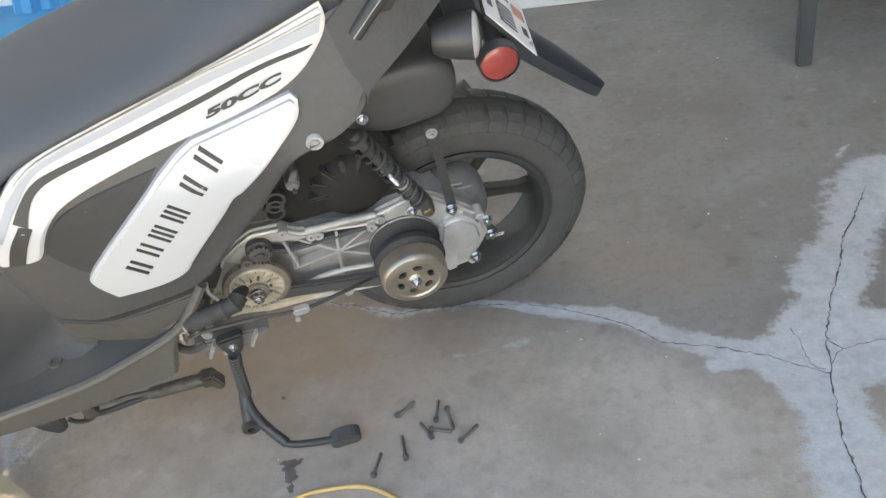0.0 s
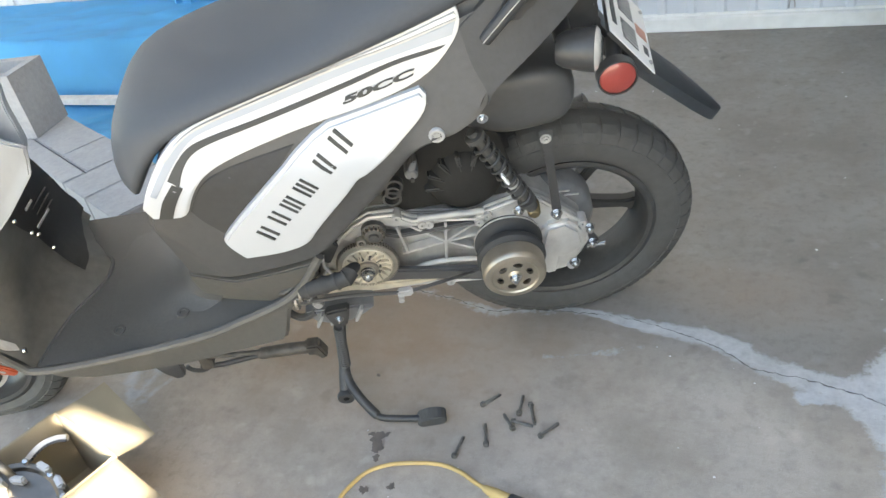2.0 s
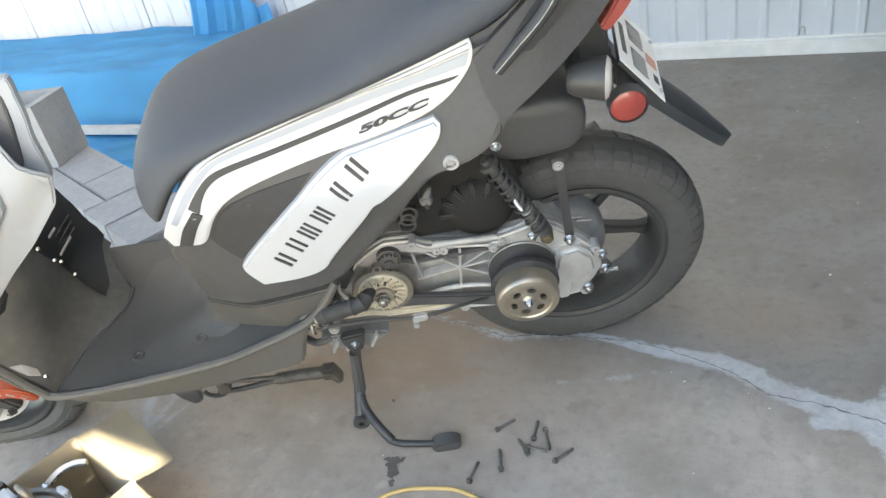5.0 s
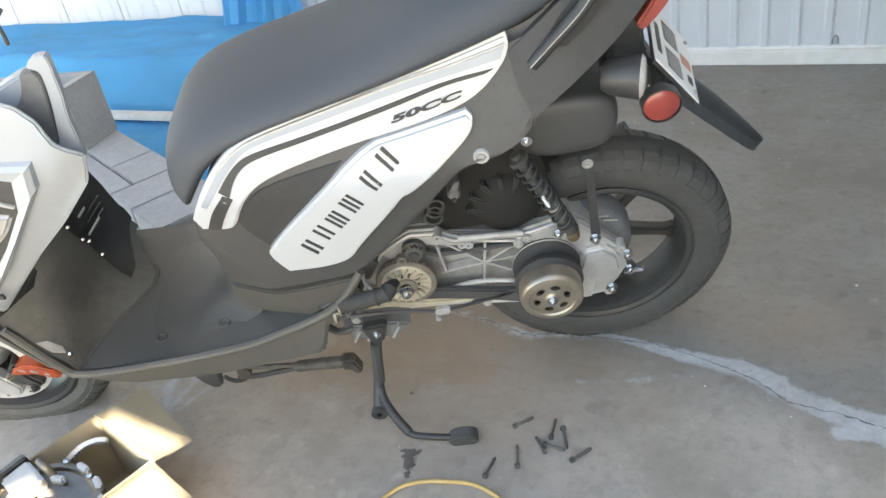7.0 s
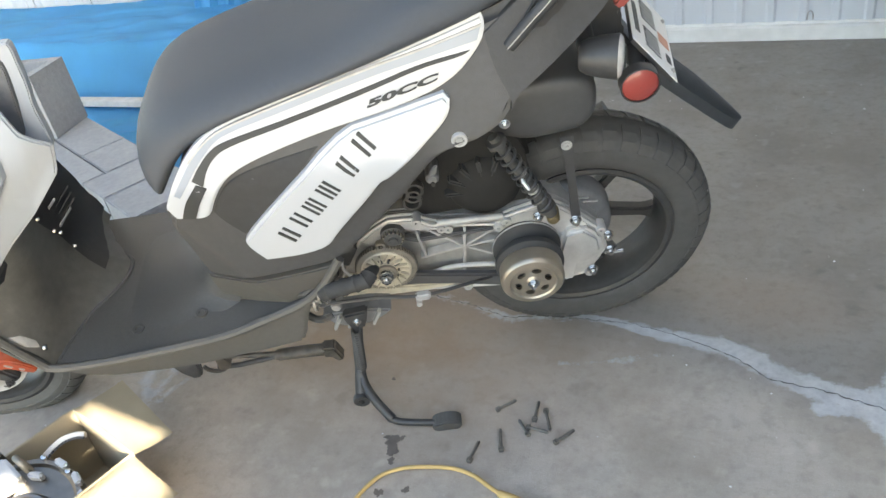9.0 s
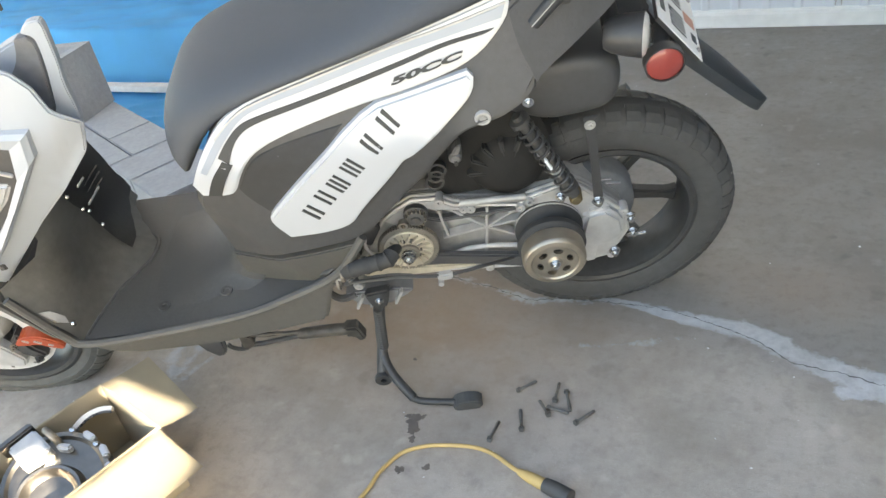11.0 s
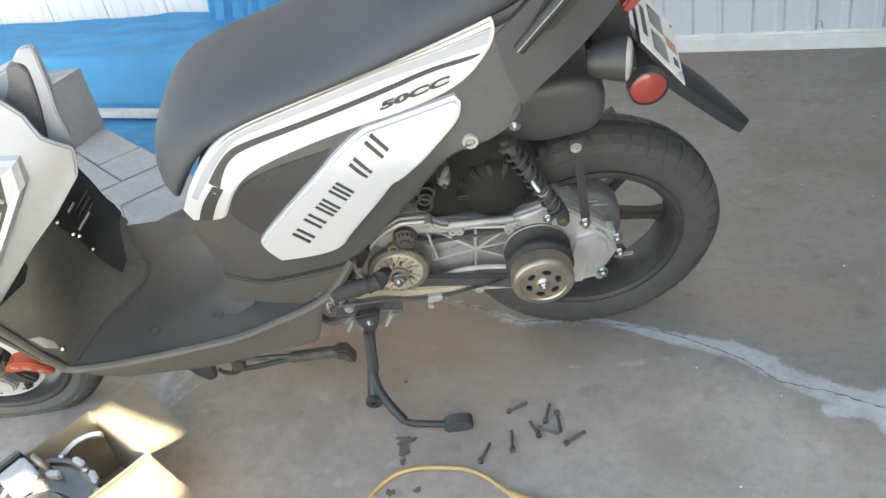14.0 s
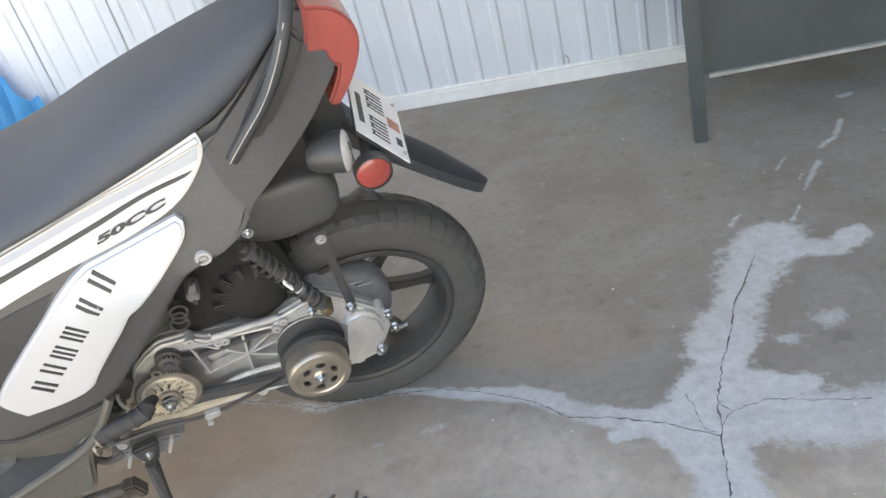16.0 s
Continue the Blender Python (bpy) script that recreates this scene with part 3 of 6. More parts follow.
part("fork_bracket", prism([(-1.285, 0.19), (-1.235, 0.25), (-1.200, 0.19), (-1.180, 0.150), (-1.190, 0.128), (-1.235, 0.140)], -0.100, -0.075, 0.004), alloy, scooter)
part("front_mudguard", ring_arc(FX, FZ, 0.236, 0.244, -0.075, 0.065, radians(25), radians(160), 16), black_plastic, scooter)

# bodywork
body_line = [(-0.636, 0.576), (-0.648, 0.533), (-0.644, 0.493), (-0.642, 0.412), (-0.567, 0.411), (-0.494, 0.414), (-0.417, 0.424), (-0.384, 0.453), (-0.358, 0.479), (-0.332, 0.503), (-0.300, 0.532), (-0.264, 0.571), (-0.230, 0.605), (-0.192, 0.614), (-0.159, 0.624), (-0.129, 0.640), (-0.112, 0.668), (-0.064, 0.697), (0.010, 0.744), (0.060, 0.792), (0.050, 0.866), (0.028, 0.880), (-0.039, 0.826), (-0.098, 0.785), (-0.143, 0.772), (-0.281, 0.740), (-0.447, 0.708), (-0.549, 0.680), (-0.60, 0.64)]
part("body", slab(body_line, 0.0, 0.02, 0.010, both=True, segs=3), grey_plastic, scooter, "dark grey plastic bodywork")
tail_line = [(-0.143, 0.754), (-0.098, 0.782), (-0.039, 0.823), (0.026, 0.876), (0.046, 0.863), (0.056, 0.792), (0.008, 0.747), (-0.064, 0.7), (-0.112, 0.671), (-0.120, 0.655), (-0.117, 0.668), (-0.135, 0.707)]
part("tail_panel", slab(tail_line, 0.0025, 0.008, 0.002, both=True), tail_black, scooter, "satin black tail panel")
low_line = [(-0.642, 0.4105), (-0.655, 0.36), (-0.662, 0.300), (-0.63, 0.285), (-0.55, 0.295), (-0.50, 0.325), (-0.455, 0.375), (-0.417, 0.4225), (-0.494, 0.4125), (-0.567, 0.4095)]
part("lower_cover", slab(low_line, 0.001, 0.02, 0.003, both=True, segs=2), sill_plastic, scooter)
apron = bmesh.new()
rows = []
for x, z, half, drop in ((-0.626, 0.562, 0.160, 0), (-0.640, 0.51, 0.158, 0), (-0.650, 0.46, 0.153, 0), (-0.662, 0.40, 0.146, 0), (-0.680, 0.350, 0.124, 0.2), (-0.706, 0.317, 0.116, 0.8), (-0.745, 0.294, 0.124, 1), (-0.80, 0.2785, 0.166, 1), (-0.87, 0.2690, 0.168, 1)):
    row = []
    for k in range(25):
        u = k / 12 - 1
        xs = x + 0.075 * abs(u) ** 5
        rest = 0.2685 + 0.103 * max(0.0, min(0.175, xs + 0.842)) + 0.286 * max(0.0, xs + 0.667)
        row.append(apron.verts.new((xs, half * u, rest + (z - rest) * (1 - drop * abs(u) ** 3))))
    rows.append(row)
for a, b in zip(rows, rows[1:]):
    for k in range(24):
        apron.faces.new((a[k], a[k + 1], b[k + 1], b[k]))
part("body_apron", apron, floor_plastic, scooter, "dark front of the body sweeping down into the footboard")
strip = [(-0.143, 0.779), (-0.139, 0.764), (-0.150, 0.741), (-0.195, 0.704), (-0.273, 0.684), (-0.367, 0.672), (-0.458, 0.654), (-0.506, 0.641), (-0.536, 0.626), (-0.557, 0.599), (-0.571, 0.573), (-0.586, 0.566), (-0.623, 0.574), (-0.630, 0.596), (-0.611, 0.628), (-0.581, 0.663), (-0.549, 0.687), (-0.505, 0.702), (-0.420, 0.720), (-0.347, 0.736), (-0.296, 0.746), (-0.228, 0.759)]
stripe = part("side_stripe", slab(strip, 0.008, 0.014, 0.004), white_plastic, scooter, "glossy white swept side panel")
band = [(-0.145, 0.767), (-0.162, 0.762), (-0.228, 0.750), (-0.297, 0.740), (-0.420, 0.7155), (-0.505, 0.6985), (-0.540, 0.6865), (-0.575, 0.659), (-0.608, 0.620), (-0.601, 0.614), (-0.568, 0.650), (-0.535, 0.679), (-0.508, 0.690), (-0.424, 0.705), (-0.299, 0.729), (-0.240, 0.737), (-0.153, 0.750)]
part("silver_edge", slab(band, 0.0096, 0.004, 0.0008), silver_plastic, stripe, "silver grey upper edge")
crease = [(-0.145, 0.7685), (-0.228, 0.7515), (-0.297, 0.7415), (-0.420, 0.717), (-0.505, 0.700), (-0.540, 0.688), (-0.575, 0.661), (-0.575, 0.6585), (-0.540, 0.6855), (-0.505, 0.6975), (-0.420, 0.7145), (-0.297, 0.739), (-0.228, 0.749), (-0.145, 0.766)]
part("rim_crease", slab(crease, 0.0101, 0.004, 0.0), alloy_dull, stripe)
line = [(-0.164, 0.740), (-0.232, 0.734), (-0.302, 0.718), (-0.427, 0.694), (-0.511, 0.681), (-0.538, 0.673), (-0.562, 0.653), (-0.577, 0.636), (-0.563, 0.626), (-0.554, 0.644), (-0.537, 0.6625), (-0.511, 0.6730), (-0.428, 0.6872), (-0.303, 0.7118), (-0.233, 0.7288), (-0.176, 0.7345)]
part("pinstripe", slab(line, 0.0094, 0.004, 0.0), decal_dark, stripe, "dark grey pinstripe")
part("pinstripe", slab([(-0.573, 0.630), (-0.559, 0.623), (-0.578, 0.600), (-0.594, 0.572), (-0.613, 0.576), (-0.597, 0.606)], 0.0094, 0.004, 0.0), decal_dark, stripe)
zline = [(-0.367, 0.669), (-0.293, 0.680), (-0.208, 0.694), (-0.201, 0.685), (-0.205, 0.665), (-0.253, 0.630), (-0.304, 0.591), (-0.318, 0.588), (-0.333, 0.569), (-0.402, 0.500), (-0.420, 0.474), (-0.461, 0.463), (-0.522, 0.465), (-0.541, 0.502), (-0.537, 0.524)]
panel = part("side_panel", slab(zline, 0.012, 0.02, 0.005, crown=0.004), white_plastic, scooter, "glossy white lower side panel with dark lettering")
part("panel_recess", slab([(-0.339, 0.573), (-0.322, 0.592), (-0.309, 0.595), (-0.318, 0.573), (-0.395, 0.492), (-0.424, 0.476), (-0.408, 0.504)], 0.003, 0.006, 0.001), black_plastic, scooter)
part("mesh_inlay", slab([(-0.392, 0.650), (-0.465, 0.640), (-0.509, 0.631), (-0.540, 0.616), (-0.568, 0.574), (-0.560, 0.552), (-0.538, 0.520), (-0.407, 0.637)], 0.002, 0.006, 0.001), inlay_black, scooter, "plain black recessed inlay")
# the six marks of the name, drawn as plain slanted bars
fw = Vector((0.745, 0, 0.667))
up = Vector((-fw.z, 0, fw.x))
for cx, cz, bars in ((-0.470, 0.518, (-0.006, 0.006)), (-0.445, 0.544, (-0.006, 0.006)), (-0.419, 0.566, (-0.009, 0.0, 0.009)), (-0.392, 0.592, (-0.009, 0.0, 0.009)), (-0.355, 0.626, (-0.006, 0.004)), (-0.327, 0.651, (-0.006, 0.006))):
    for d in bars:
        o = Vector((cx, 0, cz)) + fw * d
        pts = [o - up * 0.0155 - fw * 0.0022, o - up * 0.0155 + fw * 0.0022, o + up * 0.0155 + fw * 0.0026, o + up * 0.0155 - fw * 0.0022]
        part("name_bar", slab([(p.x, p.z) for p in pts], 0.0165, 0.004, 0.0), decal_dark, panel)


def lettering(text, size, place, mat, parent, name="lettering", label=""):
    """Flat letters from the built-in font, each corner put in its place by place(u, v)."""
    cu = bpy.data.curves.new("letters", "FONT")
    cu.body, cu.size, cu.extrude, cu.offset = text, size, 0.0, 0.0016
    tmp = new("letters", cu)
    bpy.context.view_layer.update()
    me = bpy.data.meshes.new_from_object(tmp.evaluated_get(bpy.context.evaluated_depsgraph_get()))
    bpy.data.objects.remove(tmp)
    for v in me.vertices:
        v.co = place(v.co.x, v.co.y)
    me.materials.append(mat)
    ob = new(name, me)
    ob.parent = parent
    return tagged(ob, label) if label else ob


def on_stripe(u, v):
    x = -0.313 + 0.98 * u + 0.42 * v
    z = 0.693 + 0.19 * u + 0.92 * v
    return Vector((x, -(flank(x, z) + 0.0112), z))


lettering("50CC", 0.031, lambda u, v: on_stripe(u * 1.36, v * 0.45), decal_dark, stripe, label="dark grey 50CC lettering")
BOLT_Y = -flank(-0.197, 0.627)
bm = lathe([(0.0005, 0.001), (0.0070, 0.001), (0.0078, -0.0012), (0.0105, -0.0016), (0.0116, 0.0), (0.0116, 0.01)], (-0.197, BOLT_Y, 0.627), 28)
bolt = part("body_bolt", bm, alloy, scooter, "chrome body bolt with a washer")
hexnut((-0.197, BOLT_Y + 0.001, 0.627), 0.0058, 0.002, bolt, "bolt_head", alloy_dull, False)

# seat
def seat_mesh():
    bm = bmesh.new()
    # stations along the seat: x of the crown, height of the crown, x and height of the side's foot, half width at the foot
    st = [(-0.666, 0.578, -0.652, 0.570, 0.118), (-0.682, 0.604, -0.648, 0.578, 0.138), (-0.680, 0.642, -0.636, 0.592, 0.148), (-0.666, 0.677, -0.612, 0.622, 0.152), (-0.642, 0.705, -0.580, 0.655, 0.152), (-0.595, 0.722, -0.545, 0.680, 0.152), (-0.50, 0.742, -0.48, 0.702, 0.150), (-0.38, 0.766, -0.37, 0.725, 0.145), (-0.325, 0.786, -0.32, 0.734, 0.141), (-0.25, 0.817, -0.25, 0.747, 0.134), (-0.16, 0.843, -0.16, 0.766, 0.122), (-0.07, 0.868, -0.09, 0.785, 0.108), (0.00, 0.882, -0.03, 0.832, 0.085), (0.03, 0.884, 0.02, 0.868, 0.06)]
    rows = []
    for xc, zc, xf, zf, w in st:
        row = []
        for k in range(17):
            a = math.pi * k / 16
            c, s = math.cos(a), math.sin(a)
            y = -w * math.copysign(abs(c) ** 0.62, c)
            t = s ** 0.85
            row.append(bm.verts.new((xf + (xc - xf) * t, y, zf + (zc - zf) * t)))
        rows.append(row)
    for a, b in zip(rows, rows[1:]):
        for k in range(16):
            bm.faces.new((a[k], a[k + 1], b[k + 1], b[k]))
    bm.faces.new(rows[0][::-1])
    bm.faces.new(rows[-1])
    for a, b in zip(rows, rows[1:]):
        bm.faces.new((a[0], b[0], b[16], a[16]))
    return bm


seat = part("seat", seat_mesh(), vinyl, scooter, "black vinyl seat")
seat_mod = seat.modifiers.new("round", "SUBSURF")
seat_mod.levels = seat_mod.render_levels = 1

# tail: grab rail, lamp, plate, mudguard
rail_pts = [(-0.112, -0.128, 0.733), (-0.085, -0.130, 0.762), (-0.045, -0.130, 0.803), (-0.010, -0.125, 0.850), (0.012, -0.115, 0.888), (0.035, -0.06, 0.918), (0.04, 0.0, 0.922), (0.035, 0.06, 0.918), (0.012, 0.115, 0.888), (-0.045, 0.130, 0.803)]
part("grab_rail", tube(smooth_path(rail_pts, 5), 0.009, 12), tail_black, scooter, "black grab rail with a bright edge")
part("rail_edge", tube(smooth_path([(-0.115, -0.138, 0.735), (-0.085, -0.1405, 0.767), (-0.045, -0.1405, 0.808), (-0.012, -0.135, 0.855), (0.010, -0.124, 0.893)], 5), 0.0008, 6), alloy_dull, scooter)
part("tail_cheek", prism([(-0.115, 0.735), (-0.04, 0.82), (0.015, 0.885), (0.03, 0.86), (-0.02, 0.79), (-0.085, 0.715)], -0.122, -0.10, 0.006), black_plastic, scooter)
part("tail_lamp", prism(soften([(0.040, 0.884), (0.080, 0.872), (0.102, 0.838), (0.100, 0.802), (0.074, 0.755), (0.048, 0.727), (0.036, 0.737), (0.058, 0.770), (0.064, 0.790), (0.022, 0.812), (0.034, 0.85)], 75), -0.080, 0.080, 0.018, segs=4), red_lens, scooter, "red tail lamp lens")
part("tail_bracket", prism([(0.00, 0.735), (0.045, 0.765), (0.058, 0.70), (0.056, 0.672), (0.100, 0.600), (0.128, 0.572), (0.116, 0.562), (0.06, 0.615), (0.02, 0.66), (-0.06, 0.69)], -0.045, 0.045, 0.010), black_plastic, scooter)
tail_guard = bmesh.new()
rows = []
for x, z, w in ((0.095, 0.612, 0.046), (0.134, 0.573, 0.046), (0.164, 0.543, 0.045), (0.190, 0.517, 0.042), (0.215, 0.490, 0.036), (0.240, 0.463, 0.027), (0.254, 0.448, 0.019), (0.262, 0.439, 0.009)):
    rows.append([tail_guard.verts.new((x + dx, y * w, z + dz)) for y, dx, dz in ((-1.0, -0.009, -0.015), (-0.98, 0.0, 0.0), (-0.7, 0.004, 0.003), (0.0, 0.005, 0.004), (0.7, 0.004, 0.003), (0.98, 0.0, 0.0), (1.0, -0.009, -0.015))])
for a, b in zip(rows, rows[1:]):
    for k in range(6):
        tail_guard.faces.new((a[k], a[k + 1], b[k + 1], b[k]))
bmesh.ops.solidify(tail_guard, geom=tail_guard.faces, thickness=0.004)
part("mudguard", tail_guard, guard_plastic, scooter, "black plastic rear mudguard")
slope = Vector((0.061, 0, -0.075)).normalized()
across = Vector((0.026, 0.18, -0.007)).normalized()
slope = (slope - across * slope.dot(across)).normalized()
pn = across.cross(slope)
pn = -pn if pn.x < 0 else pn
p0 = Vector((0.070, 0.0, 0.676))
plate_m = Matrix(((across.x, slope.x, pn.x, p0.x), (across.y, slope.y, pn.y, p0.y), (across.z, slope.z, pn.z, p0.z), (0, 0, 0, 1)))
number_plate = part("number_plate", block((0.178, 0.102, 0.0015), (0, 0.048, 0.008), 0.0004), plate_white, scooter, "white embossed licence plate, its signs shown as bars")
number_plate.matrix_local = plate_m
part("plate_backing", block((0.17, 0.094, 0.006), (0, 0.048, 0.003)), black_plastic, scooter).matrix_local = plate_m
for x, y, w, h in ((-0.062, 0.046, 0.014, 0.034), (-0.042, 0.046, 0.014, 0.034), (-0.022, 0.046, 0.014, 0.034), (0.016, 0.046, 0.014, 0.034), (0.036, 0.046, 0.016, 0.034), (0.058, 0.046, 0.014, 0.034)):
    for dx in (-0.36, 0.36):
        part("plate_bar", block((0.0035, h, 0.0008), (x + dx * w, y, 0.0091)), plate_ink, number_plate)
    part("plate_bar", block((w * 0.7, 0.0035, 0.0008), (x, y - 0.4 * h, 0.0091)), plate_ink, number_plate)
part("plate_bar", block((0.085, 0.010, 0.0008), (-0.01, 0.012, 0.0091)), plate_ink, number_plate)
part("plate_bar", block((0.020, 0.011, 0.0008), (-0.045, 0.085, 0.0091)), plate_ink, number_plate)
part("plate_sticker", block((0.028, 0.024, 0.0008), (0.0, 0.080, 0.0091)), sticker_orange, number_plate, "faded orange registration sticker")
for x in (-0.07, 0.07):
    part("plate_screw", lathe([(0.0005, 0.0035), (0.003, 0.003), (0.004, 0.0)], (x, 0.090, 0.009), 10, axis="Z"), alloy_dull, number_plate)
ref = part("side_reflector", lathe([(0.0005, -0.008), (0.020, -0.007), (0.0255, -0.003), (0.0265, 0.002)], (0.066, -0.118, 0.628), 36), amber_lens, scooter, "round orange side reflector")
part("reflector_rim", lathe([(0.0265, -0.004), (0.0285, -0.004), (0.0285, 0.014), (0.020, 0.02)], (0.066, -0.118, 0.628), 36), black_plastic, ref)
part("reflector_arm", tube([(0.066, -0.10, 0.632), (0.075, -0.05, 0.645)], 0.012, 10), black_plastic, scooter)
sig = part("turn_signal", tube([Vector((-0.014, -0.104, 0.682)), Vector((-0.006, -0.107, 0.682)), Vector((0.014, -0.113, 0.682)), Vector((0.036, -0.120, 0.682))], [0.020, 0.025, 0.029, 0.0315], 24), black_plastic, scooter, "dark grey turn signal with a clear lens")
part("signal_lens", tube([Vector((0.0362, -0.1201, 0.682)), Vector((0.040, -0.1214, 0.682)), Vector((0.043, -0.1224, 0.682))], [0.0305, 0.026, 0.012], 24), clear_lens, sig)
for dz in (-0.012, 0.008):
    part("signal_bulb", block((0.003, 0.007, 0.014), (0.0425, -0.1225, 0.682 + dz), 0.001), plate_ink, sig)
part("signal_stalk", tube([(0.0, -0.04, 0.69), (-0.004, -0.098, 0.687)], 0.013, 10), black_plastic, sig)

# rear hugger, shock absorber and stay
hug_line = soften([(-0.19, 0.585), (-0.15, 0.560), (-0.104, 0.538), (-0.051, 0.540), (-0.012, 0.545), (0.006, 0.560), (0.013, 0.585), (0.013, 0.612), (0.004, 0.632), (-0.033, 0.645), (-0.09, 0.645), (-0.15, 0.635), (-0.19, 0.62)], 75)
hugger = bmesh.new()
mx, mz = sum(p[0] for p in hug_line) / len(hug_line), sum(p[1] for p in hug_line) / len(hug_line)
loops = [[hugger.verts.new((mx + (x - mx) * f, y, mz + (z - mz) * f)) for x, z in hug_line] for f, y in ((0.9, 0.080), (1.0, 0.060), (1.0, -0.060), (0.99, -0.076), (0.965, -0.086), (0.92, -0.092), (0.82, -0.096), (0.55, -0.099), (0.15, -0.100))]
for a, b in zip(loops, loops[1:]):
    for k in range(len(a)):
        hugger.faces.new((a[k], a[(k + 1) % len(a)], b[(k + 1) % len(a)], b[k]))
hugger.faces.new(loops[0])
hugger.faces.new(loops[-1])
bmesh.ops.recalc_face_normals(hugger, faces=hugger.faces)
part("inner_mudguard", hugger, grey_plastic, scooter, "matt black inner mudguard over the tyre")
top, foot = Vector((-0.150, -0.130, 0.588)), Vector((-0.072, -0.125, 0.408))
ax_s = (foot - top).normalized()
shock = part("shock_absorber", tube([top, top + ax_s * 0.05, foot - ax_s * 0.05, foot], [0.008, 0.008, 0.010, 0.010], 14), engine_black, scooter, "black coil-spring shock absorber")
side_s = ax_s.orthogonal().normalized()
side_t = ax_s.cross(side_s)
L_s = (foot - top).length
coil = [top + ax_s * (0.018 + (L_s - 0.045) * i / 180) + (side_s * math.cos(i * 2 * math.pi * 9 / 180) + side_t * math.sin(i * 2 * math.pi * 9 / 180)) * 0.0135 for i in range(181)]
part("coil_spring", tube(coil, 0.0026, 7), dark_paint, shock)
part("spring_collar", tube([top + ax_s * 0.008, top + ax_s * 0.016], 0.0155, 18), engine_black, shock)
part("spring_collar", tube([foot - ax_s * 0.022, foot - ax_s * 0.015], 0.0155, 18), engine_black, shock)
part("warning_tag", block((0.010, 0.004, 0.022), (0, 0, 0), 0.001), plate_white, shock).matrix_local = Matrix.Translation(top + ax_s * 0.10 + Vector((0, -0.0155, 0))) @ ax_s.to_track_quat("Z", "Y").to_matrix().to_4x4()
for d in (0.085, 0.118, 0.128):
    part("damper_ring", tube([top + ax_s * d, top + ax_s * (d + 0.004)], 0.0105, 16), alloy, shock)
part("shock_eye", lathe([(0.0005, -0.016), (0.007, -0.016), (0.0105, -0.012), (0.012, 0.012)], (-0.070, -0.118, 0.398), 20), brass, shock, "brassy lower shock bolt")
hexnut((-0.094, -0.125, 0.407), 0.007, 0.008, shock, "nut", chrome)
hexnut((-0.131, -0.150, 0.624), 0.006, 0.005, scooter, "nut", chrome)
bm = prism([(-0.050, 0.545), (-0.028, 0.546), (-0.030, 0.50), (-0.026, 0.43), (-0.022, 0.372), (-0.038, 0.372), (-0.040, 0.43), (-0.044, 0.50)], -0.107, -0.101, 0.0015)
stay = part("mudguard_stay", bm, black_plastic, scooter, "black steel stay")
hexnut((-0.040, -0.107, 0.530), 0.0065, 0.004, stay, "bolt", alloy_dull)

# engine and drive
engine = new("engine")
engine.parent = scooter
case_line = [(-0.392, 0.388), (-0.366, 0.409), (-0.339, 0.424), (-0.296, 0.420), (-0.272, 0.400), (-0.256, 0.396), (-0.165, 0.378), (-0.146, 0.392), (-0.100, 0.404), (-0.080, 0.412), (-0.052, 0.392), (-0.012, 0.352), (0.014, 0.322), (0.020, 0.282), (0.004, 0.252), (-0.018, 0.222), (-0.055, 0.216), (-0.179, 0.225), (-0.290, 0.240), (-0.394, 0.246), (-0.455, 0.238), (-0.472, 0.268), (-0.440, 0.31), (-0.418, 0.35)]
part("drive_case", prism(case_line, -0.076, -0.02, 0.004), alloy_dull, engine, "bare cast-aluminium drive case with its cover removed")
part("case_flange", tube([Vector((x, -0.099, z)) for x, z in case_line], 0.0032, 8, closed=True), alloy, engine)
part("case_plate", prism([(-0.392, 0.388), (-0.366, 0.409), (-0.339, 0.424), (-0.296, 0.420), (-0.272, 0.400), (-0.256, 0.396), (-0.262, 0.388), (-0.300, 0.396), (-0.322, 0.404), (-0.350, 0.392), (-0.372, 0.372)], -0.104, -0.08, 0.002), alloy, engine)
part("case_plate", prism([(-0.165, 0.378), (-0.146, 0.392), (-0.100, 0.404), (-0.080, 0.412), (-0.052, 0.392), (-0.012, 0.352), (0.014, 0.322), (0.020, 0.282), (0.004, 0.252), (-0.018, 0.222), (-0.055, 0.216), (-0.066, 0.29), (-0.09, 0.352), (-0.13, 0.372)], -0.102, -0.07, 0.003), alloy, engine)
part("flange_wall", tube([Vector((x, -0.088, z)) for x, z in case_line], 0.0042, 8, closed=True), alloy_dull, engine)
hubx = (-0.222, 0.334)
for tip in ((-0.231, 0.256), (-0.283, 0.392), (-0.160, 0.296), (-0.146, 0.380), (-0.300, 0.322), (-0.216, 0.380), (-0.160, 0.340)):
    d = Vector((tip[0] - hubx[0], tip[1] - hubx[1])).normalized() * 0.0022
    part("case_rib", prism([(hubx[0] - d.y, hubx[1] + d.x), (tip[0] - d.y, tip[1] + d.x), (tip[0] + d.y, tip[1] - d.x), (hubx[0] + d.y, hubx[1] - d.x)], -0.099, -0.08, 0.0008), alloy, engine)
part("case_rib", prism([(-0.300, 0.392), (-0.296, 0.392), (-0.288, 0.322), (-0.292, 0.322)], -0.101, -0.08, 0.0008), alloy, engine)
part("case_rib", tube(smooth_path([(-0.300, -0.096, 0.272), (-0.262, -0.098, 0.286), (-0.22, -0.098, 0.286), (-0.172, -0.097, 0.276)], 5), 0.0045, 8), alloy, engine)
